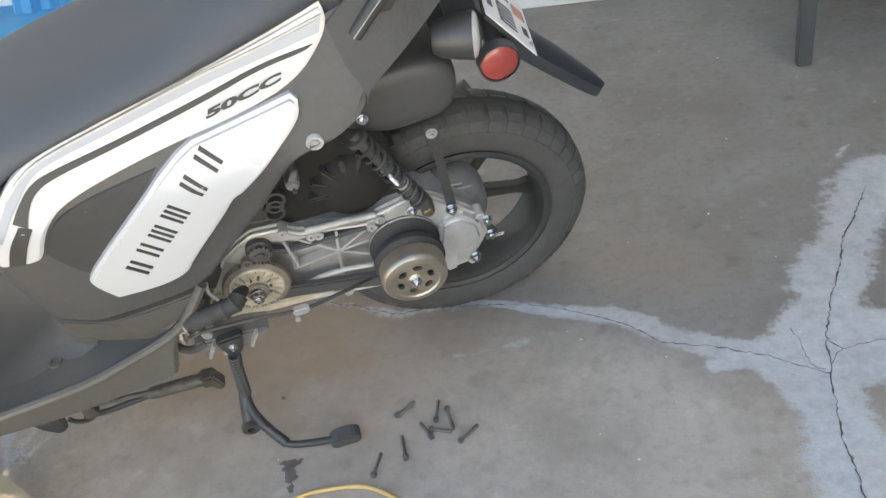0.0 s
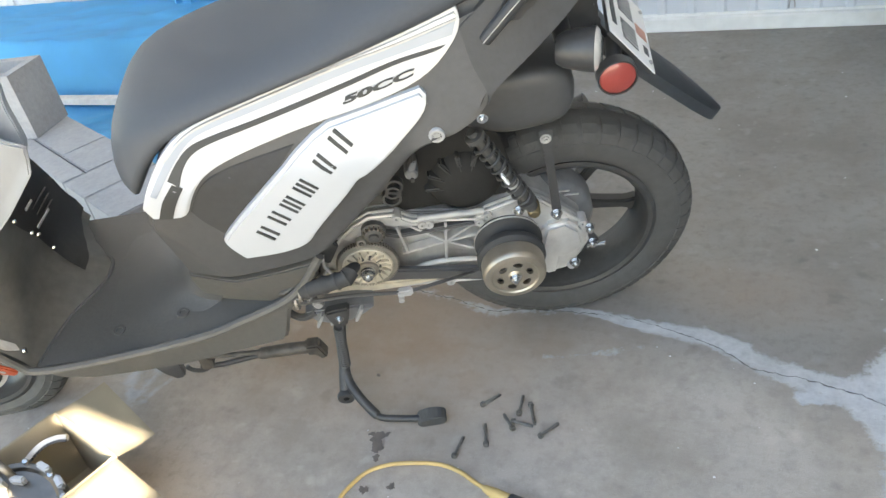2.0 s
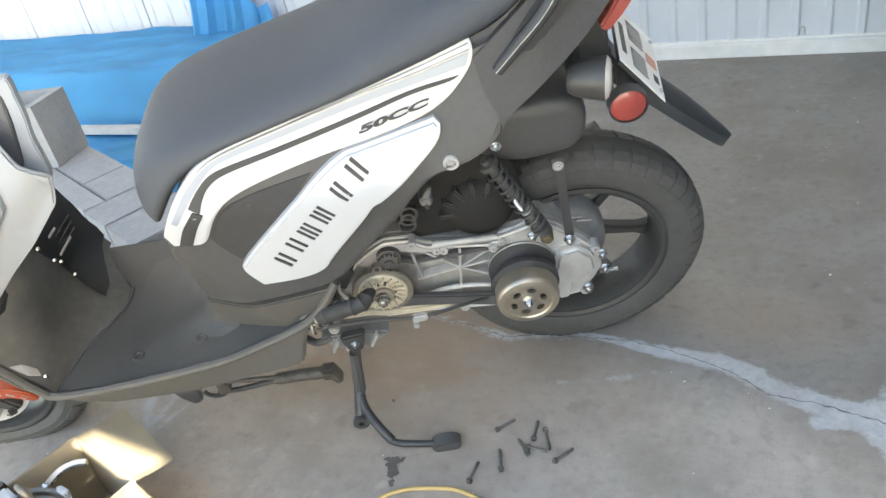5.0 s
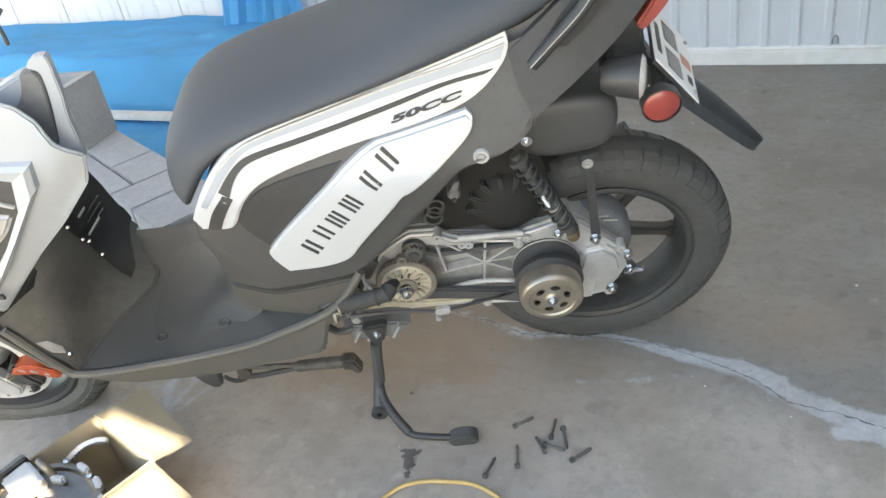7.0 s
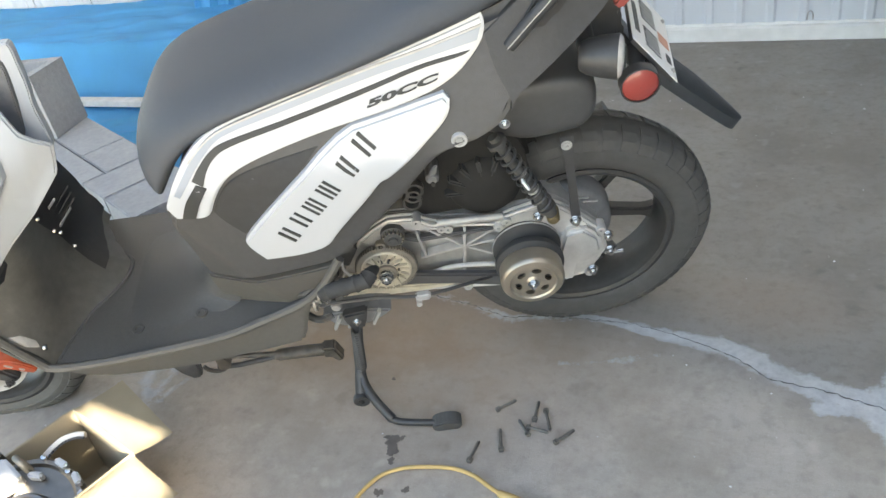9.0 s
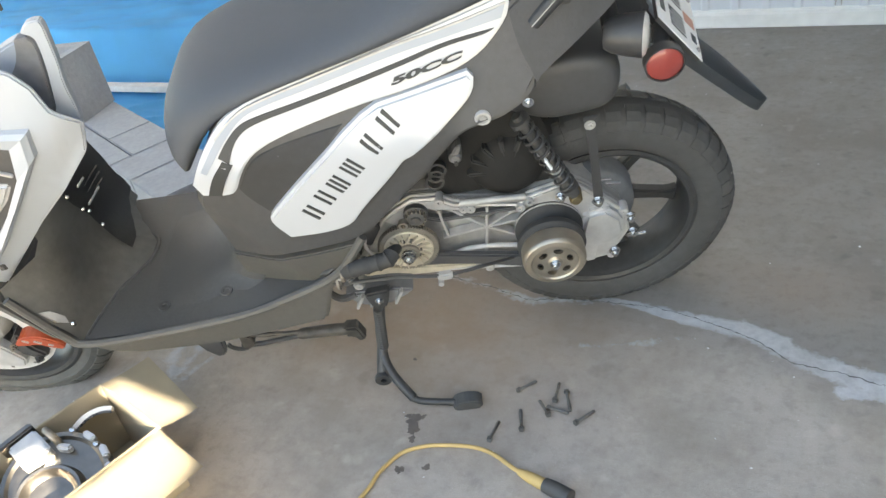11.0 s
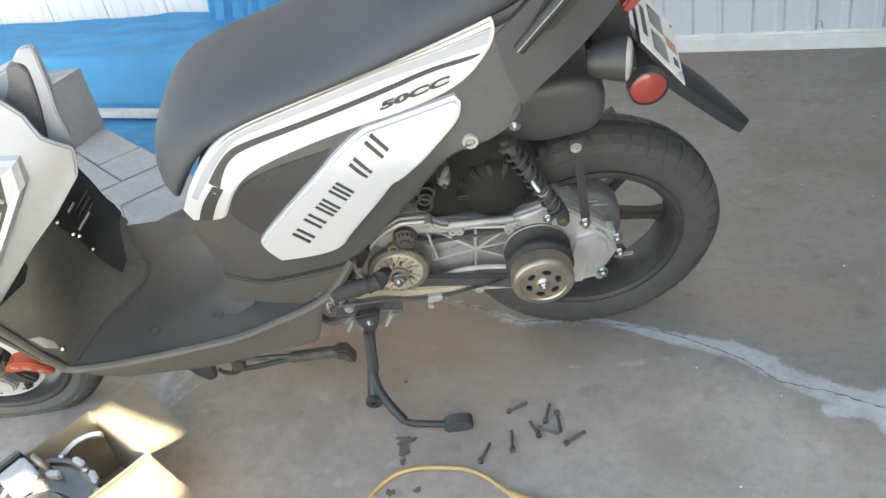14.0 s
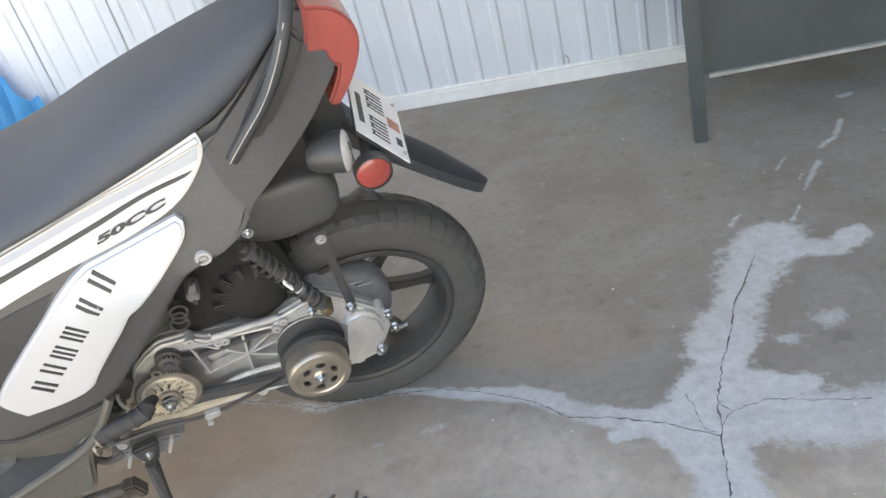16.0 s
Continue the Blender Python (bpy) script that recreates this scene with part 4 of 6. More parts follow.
for x, z in ((-0.293, 0.415), (-0.254, 0.391), (-0.243, 0.389), (-0.145, 0.385), (-0.229, 0.236), (-0.160, 0.374), (-0.010, 0.226), (0.012, 0.33)):
    bm = lathe([(0.0025, -0.108), (0.0075, -0.108), (0.0085, -0.104), (0.0085, -0.085)], (x, 0, z), 16)
    lathe([(0.0026, -0.1075), (0.0005, -0.100)], (x, 0, z), 10, bm)
    part("bolt_boss", bm, alloy, engine)
gc = part("drive_casing", lathe([(0.0005, -0.052), (0.070, -0.052), (0.088, -0.046), (0.096, -0.034), (0.098, 0.0)], (-0.052, 0, 0.288), 48), casing_grey, engine, "dark grey round final drive casing")
for x, z in ((-0.012, 0.361), (0.004, 0.350)):
    part("casting_mark", block((0.026, 0.003, 0.003), (x, -0.0525, z), 0.0005, Matrix.Rotation(0.12, 3, "Y")), alloy, gc)
part("case_lip", prism([(-0.445, 0.300), (-0.40, 0.283), (-0.33, 0.268), (-0.25, 0.262), (-0.25, 0.252), (-0.33, 0.250), (-0.40, 0.254), (-0.455, 0.262)], -0.112, -0.08, 0.003), fan_cream, engine, "dirty cast lower lip of the drive case")
part("gear_cover", prism([(-0.055, 0.345), (-0.018, 0.352), (0.008, 0.325), (0.013, 0.285), (-0.008, 0.268), (-0.028, 0.262), (-0.035, 0.225), (-0.06, 0.222), (-0.075, 0.26)], -0.118, -0.08, 0.008, segs=3), alloy, engine, "cast gear case end")
for x, y, z in ((-0.032, -0.112, 0.372), (0.024, -0.10, 0.311), (0.030, -0.09, 0.262), (-0.006, -0.115, 0.246)):
    hexnut((x, y, z), 0.0075, 0.009, engine, "nut", chrome)
part("brake_arm", prism([(0.006, 0.30), (0.030, 0.286), (0.044, 0.262), (0.036, 0.254), (0.018, 0.27)], -0.088, -0.082, 0.001), engine_black, engine)
part("brake_adjuster", tube([(0.02, -0.095, 0.258), (0.052, -0.098, 0.262)], 0.003, 8), chrome, engine)
# clutch
CL = (-0.117, 0.0, 0.318)
pul = part("rear_pulley", lathe([(0.0005, -0.116), (0.030, -0.116), (0.054, -0.104), (0.0585, -0.102), (0.0585, -0.110), (0.044, -0.122), (0.044, -0.126), (0.056, -0.136), (0.0580, -0.140), (0.0580, -0.148), (0.054, -0.152), (0.05, -0.156)], CL, 56), inlay_black, engine, "dark rear belt pulley")
part("pulley_edge", lathe([(0.0575, -0.1045), (0.0593, -0.105), (0.0593, -0.1075), (0.0575, -0.109)], CL, 56, close=True), alloy_dull, pul)
bell = part("clutch_bell", lathe([(0.050, -0.157), (0.0530, -0.157), (0.0533, -0.178), (0.0522, -0.1845), (0.049, -0.1880), (0.040, -0.1895), (0.0375, -0.1870)], CL, 64), bell_steel, engine, "bare steel clutch bell with six holes")


def holed_face(c, R, y, holes, ring, r, n=40):
    bm = bmesh.new()
    def loop(cx, cz, rad, m, squash=1.0, turn=0.0):
        vs = []
        for k in range(m):
            a = 2 * math.pi * k / m
            u, v = rad * math.cos(a), rad * squash * math.sin(a)
            vs.append(bm.verts.new((cx + u * math.cos(turn) - v * math.sin(turn), y, cz + u * math.sin(turn) + v * math.cos(turn))))
        return [bm.edges.new((vs[k], vs[(k + 1) % m])) for k in range(m)]
    es = loop(c[0], c[2], R, n)
    inner = []
    for k in range(holes):
        a = 2 * math.pi * (k + 0.25) / holes
        inner += loop(c[0] + ring * math.cos(a), c[2] + ring * math.sin(a), r, 14, 0.68, a + math.pi / 2)
    bmesh.ops.triangle_fill(bm, edges=es + inner, use_beauty=True)
    ex = bmesh.ops.extrude_edge_only(bm, edges=inner)
    bmesh.ops.translate(bm, vec=(0, 0.006, 0), verts=[v for v in ex["geom"] if isinstance(v, bmesh.types.BMVert)])
    return bm


part("bell_face", holed_face(CL, 0.0378, -0.1866, 6, 0.0258, 0.0082), bell_steel, bell)
part("clutch_shoe", lathe([(0.0005, -0.172), (0.036, -0.172), (0.046, -0.16)], CL, 30), engine_black, bell)
part("bell_boss", lathe([(0.0005, -0.190), (0.009, -0.190), (0.012, -0.187), (0.013, -0.1865)], CL, 24), bell_steel, bell)
hexnut((CL[0], -0.190, CL[2]), 0.0072, 0.007, bell, "nut", chrome)
# variator with its starter ring
VA = (-0.359, 0.0, 0.338)
bm = bmesh.new()
poly = []
T = 64
for k in range(T):
    for f, rr in ((0.0, 0.0500), (0.3, 0.0500), (0.42, 0.0535), (0.72, 0.0535)):
        a = 2 * math.pi * (k + f) / T
        poly.append((rr * math.cos(a), rr * math.sin(a)))
outer = [bm.verts.new((VA[0] + u, -0.117, VA[2] + v)) for u, v in poly]
outer2 = [bm.verts.new((VA[0] + u, -0.126, VA[2] + v)) for u, v in poly]
inner2 = [bm.verts.new((VA[0] + u * 0.0420 / math.hypot(u, v), -0.127, VA[2] + v * 0.0420 / math.hypot(u, v))) for u, v in poly]
for k in range(len(poly)):
    n = (k + 1) % len(poly)
    bm.faces.new((outer[k], outer[n], outer2[n], outer2[k]))
    bm.faces.new((outer2[k], outer2[n], inner2[n], inner2[k]))
vario = part("starter_ring", bm, gear_steel, engine, "toothed steel starter ring", smooth=False)
fan = part("variator_fan", lathe([(0.0430, -0.116), (0.0430, -0.129), (0.0408, -0.1305), (0.0235, -0.127), (0.020, -0.130), (0.017, -0.1375), (0.0005, -0.138)], VA, 56), fan_cream, vario, "pale cast variator face with fan blades")
for k in range(18):
    a = 2 * math.pi * k / 18
    m = Matrix.Translation((VA[0], 0, VA[2])) @ Matrix.Rotation(-a, 4, "Y")
    bm = block((0.0165, 0.010, 0.0026), (0.0318, -0.131, 0.0), 0.0006, Matrix.Rotation(0.25, 3, "Y"))
    bmesh.ops.transform(bm, matrix=m, verts=bm.verts)
    part("fan_blade", bm, fan_cream, fan)
part("spline_plate", lathe([(0.0005, -0.1395), (0.014, -0.1395), (0.0185, -0.1385), (0.019, -0.134)], VA, 20), gear_steel, vario)
for k in range(5):
    a = radians(-40 + 36 * k)
    part("fan_gap", block((0.011, 0.003, 0.006), (VA[0] + 0.023 * math.cos(a), -0.1305, VA[2] + 0.023 * math.sin(a)), 0.001, Matrix.Rotation(-a, 3, "Y")), engine_black, fan)
part("washer", lathe([(0.0005, -0.1455), (0.0125, -0.1455), (0.0140, -0.142), (0.0140, -0.136)], VA, 28), chrome, vario)
hexnut((VA[0], -0.1455, VA[2]), 0.0092, 0.010, vario, "nut", chrome)
bm = lathe([(0.0045, -0.004), (0.008, -0.004), (0.009, 0.0), (0.009, 0.006), (0.0045, 0.006)], (VA[0] + 0.002, -0.124, VA[2] + 0.056), 16, close=True)
part("ring_eye", bm, gear_steel, engine)
part("starter_gear", lathe([(0.0005, -0.128), (0.008, -0.128), (0.009, -0.124), (0.015, -0.122), (0.0155, -0.116), (0.0205, -0.114), (0.021, -0.10), (0.021, -0.08)], (-0.335, 0, 0.400), 28), engine_black, engine)
for k in range(14):
    a = 2 * math.pi * k / 14
    part("gear_tooth", block((0.004, 0.012, 0.003), (-0.335 + 0.0165 * math.cos(a), -0.117, 0.400 + 0.0165 * math.sin(a)), 0.0006, Matrix.Rotation(-a, 3, "Y")), gear_steel, engine)
part("drive_belt", prism([(-0.345, 0.305), (-0.309, 0.297), (-0.245, 0.282), (-0.13, 0.257), (-0.13, 0.226), (-0.172, 0.235), (-0.25, 0.2575), (-0.314, 0.271), (-0.345, 0.274)], -0.114, -0.100, 0.003), belt_rubber, engine, "ribbed black drive belt")
part("drive_belt", prism([(-0.345, 0.392), (-0.30, 0.372), (-0.17, 0.372), (-0.13, 0.378), (-0.13, 0.372), (-0.17, 0.364), (-0.30, 0.362), (-0.345, 0.384)], -0.100, -0.086, 0.002), belt_rubber, engine)
# cylinder shroud, airbox and pipes in the dark behind
part("fan_shroud", lathe([(0.0005, -0.095), (0.030, -0.094), (0.050, -0.086), (0.062, -0.072), (0.067, -0.052), (0.067, 0.06)], (-0.172, 0.0, 0.445), 44), duct_rubber, engine, "finned black shroud")
for k in range(5):
    a = radians(68 + 27 * k)
    bm = block((0.036, 0.020, 0.0075), (-0.172 + 0.049 * math.cos(a), -0.082, 0.445 + 0.049 * math.sin(a)), 0.003, Matrix.Rotation(-a, 3, "Y"))
    part("shroud_fin", bm, inlay_black, engine)
# thin black sheet added for the darkness between shroud and tyre
part("dark_backing", prism([(-0.30, 0.40), (-0.28, 0.52), (-0.22, 0.585), (-0.14, 0.590), (-0.105, 0.52), (-0.085, 0.40)], -0.074, -0.069, 0.001), duct_rubber, engine, "black sheet added to darken the gap before the tyre")
part("air_box", prism([(-0.33, 0.41), (-0.29, 0.54), (-0.20, 0.60), (-0.12, 0.58), (-0.08, 0.50), (-0.07, 0.41), (-0.16, 0.385)], -0.035, 0.08, 0.015), duct_rubber, engine)
part("under_seat_tray", prism([(-0.60, 0.36), (-0.60, 0.60), (-0.20, 0.66), (-0.13, 0.60), (-0.30, 0.42), (-0.38, 0.36)], -0.05, 0.12, 0.01), engine_black, engine)
part("case_pipe", tube([(-0.26, -0.10, 0.402), (-0.20, -0.10, 0.398), (-0.15, -0.10, 0.394)], 0.007, 10), alloy_dull, engine)
plug = part("plug_cap", lathe([(0.0005, -0.112), (0.007, -0.112), (0.0105, -0.108), (0.0112, -0.09), (0.010, -0.07)], (-0.251, 0, 0.507), 18), casing_grey, engine, "pale grey plug cap")
part("plug_slot", block((0.006, 0.004, 0.009), (-0.251, -0.1125, 0.499), 0.001), engine_black, plug)
part("plug_tab", prism([(-0.258, 0.512), (-0.244, 0.514), (-0.238, 0.534), (-0.246, 0.532)], -0.110, -0.09, 0.002), casing_grey, plug)
for k, (r0, dz) in enumerate(((0.016, 0.0), (0.013, 0.012), (0.015, 0.024))):
    part("hose_ring", lathe([(r0 - 0.004, -0.10), (r0, -0.10), (r0, -0.088), (r0 - 0.004, -0.088)], (-0.292 + 0.004 * k, 0, 0.455 + dz), 20, close=True), engine_black, engine)
# kick-start boot, cable, crash edge
boot_pts = [(-0.478, -0.17, 0.345), (-0.462, -0.18, 0.360), (-0.445, -0.188, 0.374), (-0.41, -0.19, 0.382), (-0.385, -0.188, 0.386), (-0.376, -0.176, 0.388), (-0.370, -0.160, 0.378)]
bp_s = smooth_path(boot_pts, 6)
part("rubber_boot", tube(bp_s, [0.007 + 0.0065 * min(1, i / 10) - (0.006 * max(0, i - 26) / 10) + (0.0022 if i % 4 == 0 and 6 < i < 30 else 0) for i in range(len(bp_s))], 14), inlay_black, engine, "ribbed black rubber boot")
for k, (x, z) in enumerate(((-0.468, 0.356), (-0.452, 0.368), (-0.480, 0.338))):
    part("hose_clip", lathe([(0.0125, -0.002), (0.0150, -0.002), (0.0150, 0.002), (0.0125, 0.002)], (x, -0.178, z), 20, close=True, axis="X"), gear_steel, engine)
part("control_cable", tube(smooth_path([(-0.56, -0.15, 0.31), (-0.515, -0.165, 0.325), (-0.458, -0.17, 0.322), (-0.38, -0.17, 0.318), (-0.304, -0.17, 0.306), (-0.235, -0.15, 0.294), (-0.17, -0.10, 0.25)], 6), 0.0032, 8), engine_black, engine, "black control cable")
part("cable_clip", block((0.026, 0.014, 0.014), (-0.303, -0.17, 0.306), 0.003), alloy, engine)
part("cable_clip", lathe([(0.0005, -0.008), (0.005, -0.008), (0.005, 0.006)], (-0.312, -0.17, 0.292), 10), alloy, engine)
for x0, z0, x1, z1, r, m in ((-0.500, 0.325, -0.455, 0.345, 0.0045, alloy_dull), (-0.492, 0.312, -0.450, 0.322, 0.0035, engine_black), (-0.478, 0.370, -0.440, 0.398, 0.0030, chrome), (-0.512, 0.345, -0.478, 0.362, 0.0050, engine_black)):
    part("linkage", tube([(x0, -0.160, z0), ((x0 + x1) / 2, -0.172, (z0 + z1) / 2 + 0.004), (x1, -0.165, z1)], r, 8), m, engine)
for x, z in ((-0.488, 0.352), (-0.462, 0.334)):
    hexnut((x, -0.172, z), 0.0048, 0.004, engine, "bolt", chrome)
part("kick_shaft", lathe([(0.0005, -0.165), (0.007, -0.165), (0.010, -0.160), (0.010, -0.10)], (-0.455, 0, 0.300), 18), alloy_dull, engine)
part("inner_guard", prism([(-0.452, 0.385), (-0.425, 0.408), (-0.400, 0.375), (-0.425, 0.335), (-0.445, 0.345)], -0.105, -0.09, 0.002), engine_black, engine)
part("guide_wire", tube(smooth_path([(-0.425, -0.13, 0.385), (-0.428, -0.135, 0.365), (-0.418, -0.138, 0.345)], 5), 0.003, 8), alloy, engine)
part("stand_bracket", prism([(-0.49, 0.268), (-0.40, 0.266), (-0.365, 0.256), (-0.385, 0.240), (-0.41, 0.228), (-0.45, 0.226), (-0.475, 0.24)], -0.15, -0.06, 0.004), casing_grey, engine)
for x in (-0.465, -0.44, -0.395):
    part("bracket_rib", block((0.005, 0.012, 0.036), (x, -0.154, 0.25), 0.001, Matrix.Rotation(0.5, 3, "Y")), alloy_dull, engine)
part("frame_hoop", tube(smooth_path([(-0.54, -0.10, 0.30), (-0.525, -0.13, 0.27), (-0.50, -0.145, 0.255), (-0.47, -0.145, 0.262)], 6), 0.007, 8), engine_black, engine)
part("rear_engine_mount", prism([(-0.56, 0.40), (-0.47, 0.38), (-0.44, 0.33), (-0.50, 0.27), (-0.56, 0.28)], -0.12, 0.05, 0.008), engine_black, engine)
for k in range(4):
    part("wire", tube(smooth_path([(-0.40 + 0.006 * k, -0.13, 0.49), (-0.425 + 0.005 * k, -0.14, 0.44), (-0.455 + 0.004 * k, -0.145, 0.40), (-0.485, -0.14, 0.36)], 5), 0.0025, 6), (engine_black, gear_steel, engine_black, brass)[k], engine)

# floor, leg shield and nose
floor_line = [(-1.065, 0.425), (-1.008, 0.300), (-0.975, 0.272), (-0.842, 0.268), (-0.667, 0.286), (-0.576, 0.312), (-0.499, 0.341), (-0.455, 0.375), (-0.50, 0.31), (-0.52, 0.250), (-0.53, 0.236), (-0.583, 0.228), (-0.72, 0.212), (-0.80, 0.212), (-0.885, 0.216), (-0.940, 0.232), (-0.985, 0.262), (-1.022, 0.292), (-1.078, 0.40)]
part("floorboard", prism(floor_line, -0.176, 0.192, 0.006), sill_plastic, scooter, "dark grey plastic footboard")
mat_line = [(-0.968, 0.2745), (-0.842, 0.2705), (-0.667, 0.2885), (-0.576, 0.3145), (-0.499, 0.3435)]
part("floor_mat", prism(mat_line + [(x, z - 0.004) for x, z in reversed(mat_line)], -0.1735, 0.1895), floor_plastic, scooter, "dark fine-grained footboard surface")
lip = smooth_path([(-1.036, -0.18, 0.411), (-0.992, -0.181, 0.300), (-0.962, -0.182, 0.272), (-0.842, -0.182, 0.272), (-0.667, -0.182, 0.290), (-0.576, -0.182, 0.317), (-0.499, -0.181, 0.346), (-0.458, -0.18, 0.378), (-0.415, -0.178, 0.435)], 6)
part("floor_lip", tube(lip, 0.0075, 8), sill_plastic, scooter, "raised grey edge of the footboard")
for x, y in ((-0.829, -0.119), (-0.706, -0.115)):
    part("floor_bolt", lathe([(0.0005, 0.001), (0.005, 0.0015), (0.006, 0.003), (0.011, 0.0034), (0.012, 0.0)], (x, y, 0.2850 if x > -0.75 else 0.2712), 20, axis="Z"), engine_black, scooter)

# kick plate: a leaning trapezoid between floor and nose
FOOT = [(-0.18, -0.973), (-0.12, -0.957), (-0.06, -0.933), (-0.02, -0.904), (0.02, -0.882), (0.055, -0.880), (0.09, -0.902), (0.13, -0.93), (0.18, -0.955)]


def foot_x(y):
    for (y0, x0), (y1, x1) in zip(FOOT, FOOT[1:]):
        if y <= y1:
            t = max(0.0, (y - y0) / (y1 - y0))
            t = t * t * (3 - 2 * t) * 0.5 + t * 0.5
            return x0 + (x1 - x0) * t
    return FOOT[-1][1]


def kick_x(y, z):
    """The shield curves out of the floor along a swept foot line and then leans back a little."""
    bend = 0.012 + 0.054 * min(1.0, max(0.0, (z - 0.30) / 0.11)) + 0.3 * max(0.0, z - 0.41)
    side = -0.30 * y * y - bend * max(0.0, (-y - 0.08) / 0.09) ** 2
    lean = -0.955 + 0.14 * (z - 0.40) + side
    low = -0.955 - 0.0176 + side
    t = max(0.0, 1 - (z - 0.274) / 0.11)
    return lean + (foot_x(y) - low) * t ** 2.4


kp = bmesh.new()
rows = []
for i in range(21):
    z = 0.274 + (0.66 - 0.274) * (i / 20) ** 1.5
    right = min(0.205, 0.216 - 0.5 * (z - 0.323)) if z < 0.5 else 0.124 - 0.6 * (z - 0.5)
    left = -0.176 + 0.060 * min(1.0, max(0.0, (z - 0.43) / 0.03))
    rows.append([kp.verts.new((kick_x(y, z), y, z)) for y in (left + (right - left) * k / 28 for k in range(29))])
for a, b in zip(rows, rows[1:]):
    for k in range(28):
        kp.faces.new((a[k], a[k + 1], b[k + 1], b[k]))
bmesh.ops.solidify(kp, geom=kp.faces, thickness=0.02)
part("kick_plate", kp, shield_lightened, scooter, "black inner leg shield")
ridge = smooth_path([(foot_x(y) + 0.004, y, 0.2735) for y in (-0.165, -0.12, -0.06, -0.02, 0.02, 0.055, 0.075)], 5)
part("shield_ridge", tube(ridge, 0.0032, 8), grey_plastic, scooter)


def on_kick(y, z, d=0.0):
    return Vector((kick_x(y, z) + d, y, z))


glove = bmesh.new()
rows = []
for y0, y1, z in ((0.022, 0.205, 0.298), (0.030, 0.208, 0.322), (0.035, 0.198, 0.345), (0.030, 0.186, 0.375), (0.020, 0.175, 0.402), (0.006, 0.164, 0.426), (-0.010, 0.150, 0.452), (-0.024, 0.136, 0.480), (-0.032, 0.120, 0.510), (-0.040, 0.090, 0.555)):
    rows.append([glove.verts.new(on_kick(y0 + (y1 - y0) * k / 12, z, 0.006)) for k in range(13)])
for a, b in zip(rows, rows[1:]):
    for k in range(12):
        glove.faces.new((a[k], a[k + 1], b[k + 1], b[k]))
bmesh.ops.solidify(glove, geom=glove.faces, thickness=0.012)
pocket = part("glove_panel", glove, dark_paint, scooter, "glossy black upper panel with bright trim")
for y, z in ((-0.021, 0.482), (0.007, 0.426), (0.023, 0.406), (0.039, 0.354)):
    p = on_kick(y, z, 0.007)
    part("rivet", lathe([(0.0005, 0.004), (0.003, 0.003), (0.0042, 0.0)], p, 12, axis="X"), chrome, pocket)
for y, z, h in ((0.040, 0.462, 0.032), (0.062, 0.408, 0.060)):
    part("slot_trim", block((0.004, h, 0.006), on_kick(y, z, 0.007), 0.001, Matrix.Rotation(-0.15, 3, "X")), chrome, pocket)
for k in range(3):
    part("slot", block((0.003, 0.07, 0.004), on_kick(0.085, 0.438 - 0.016 * k, 0.007), 0.001, Matrix.Rotation(-0.15, 3, "X")), engine_black, pocket)
part("floor_screw", lathe([(0.0005, 0.005), (0.005, 0.004), (0.006, 0.0)], on_kick(-0.160, 0.308, 0.001), 14, axis="X"), chrome, scooter)
heel = bmesh.new()
h_line = [(-0.172, 0.360), (-0.163, 0.352), (-0.158, 0.328), (-0.164, 0.316), (-0.172, 0.330)]
front_v = [heel.verts.new(on_kick(y, z, 0.004)) for y, z in h_line]
back_v = [heel.verts.new(on_kick(y, z, -0.006)) for y, z in h_line]
heel.faces.new(front_v)
for k in range(5):
    heel.faces.new((front_v[k], back_v[k], back_v[(k + 1) % 5], front_v[(k + 1) % 5]))
part("heel_plate", heel, alloy_dull, scooter, "small grey heel plate", smooth=False)
# white nose: left flank, horn and the cover in front
flank_line = [(-0.849, 0.814), (-0.821, 0.807), (-0.809, 0.800), (-0.792, 0.774), (-0.786, 0.735), (-0.762, 0.700), (-0.786, 0.645), (-0.857, 0.577), (-0.926, 0.521), (-1.008, 0.445), (-1.083, 0.377), (-1.125, 0.350), (-1.19, 0.45), (-1.15, 0.60), (-1.05, 0.74), (-0.93, 0.82)]
nose = bmesh.new()
prism(flank_line, -0.150, -0.141, 0.003, nose, 2)
refine(nose, 3)
for v in nose.verts:
    q = min(1.0, max(0.0, (v.co.x - v.co.z + 1.54) / 0.09))
    v.co.y += 0.9 * max(0.0, -1.12 - v.co.x) ** 1.2 + 0.026 * q * q + 0.06 * max(0.0, v.co.z - 0.70)
part("nose_flank", nose, cowl_white, scooter, "white front cowl")
horn_line = [(-0.783, 0.839), (-0.774, 0.846), (-0.760, 0.848), (-0.753, 0.846), (-0.752, 0.836), (-0.756, 0.815), (-0.761, 0.782), (-0.771, 0.750), (-0.774, 0.710), (-0.779, 0.679), (-0.80, 0.652), (-0.83, 0.68), (-0.816, 0.698), (-0.805, 0.708), (-0.802, 0.715), (-0.783, 0.772), (-0.775, 0.806), (-0.773, 0.821), (-0.777, 0.828), (-0.788, 0.832)]
part("horn_trim", prism(soften(horn_line, 60, 1), -0.103, -0.088, 0.004, segs=3), cowl_white, scooter, "white upright trim of the cowl")
part("instrument_pod", prism(soften([(-0.93, 0.750), (-0.885, 0.785), (-0.840, 0.808), (-0.805, 0.819), (-0.786, 0.814), (-0.790, 0.775), (-0.83, 0.70), (-0.92, 0.70)], 80), -0.090, -0.062, 0.013, segs=5), silver_plastic, scooter, "silver instrument pod")
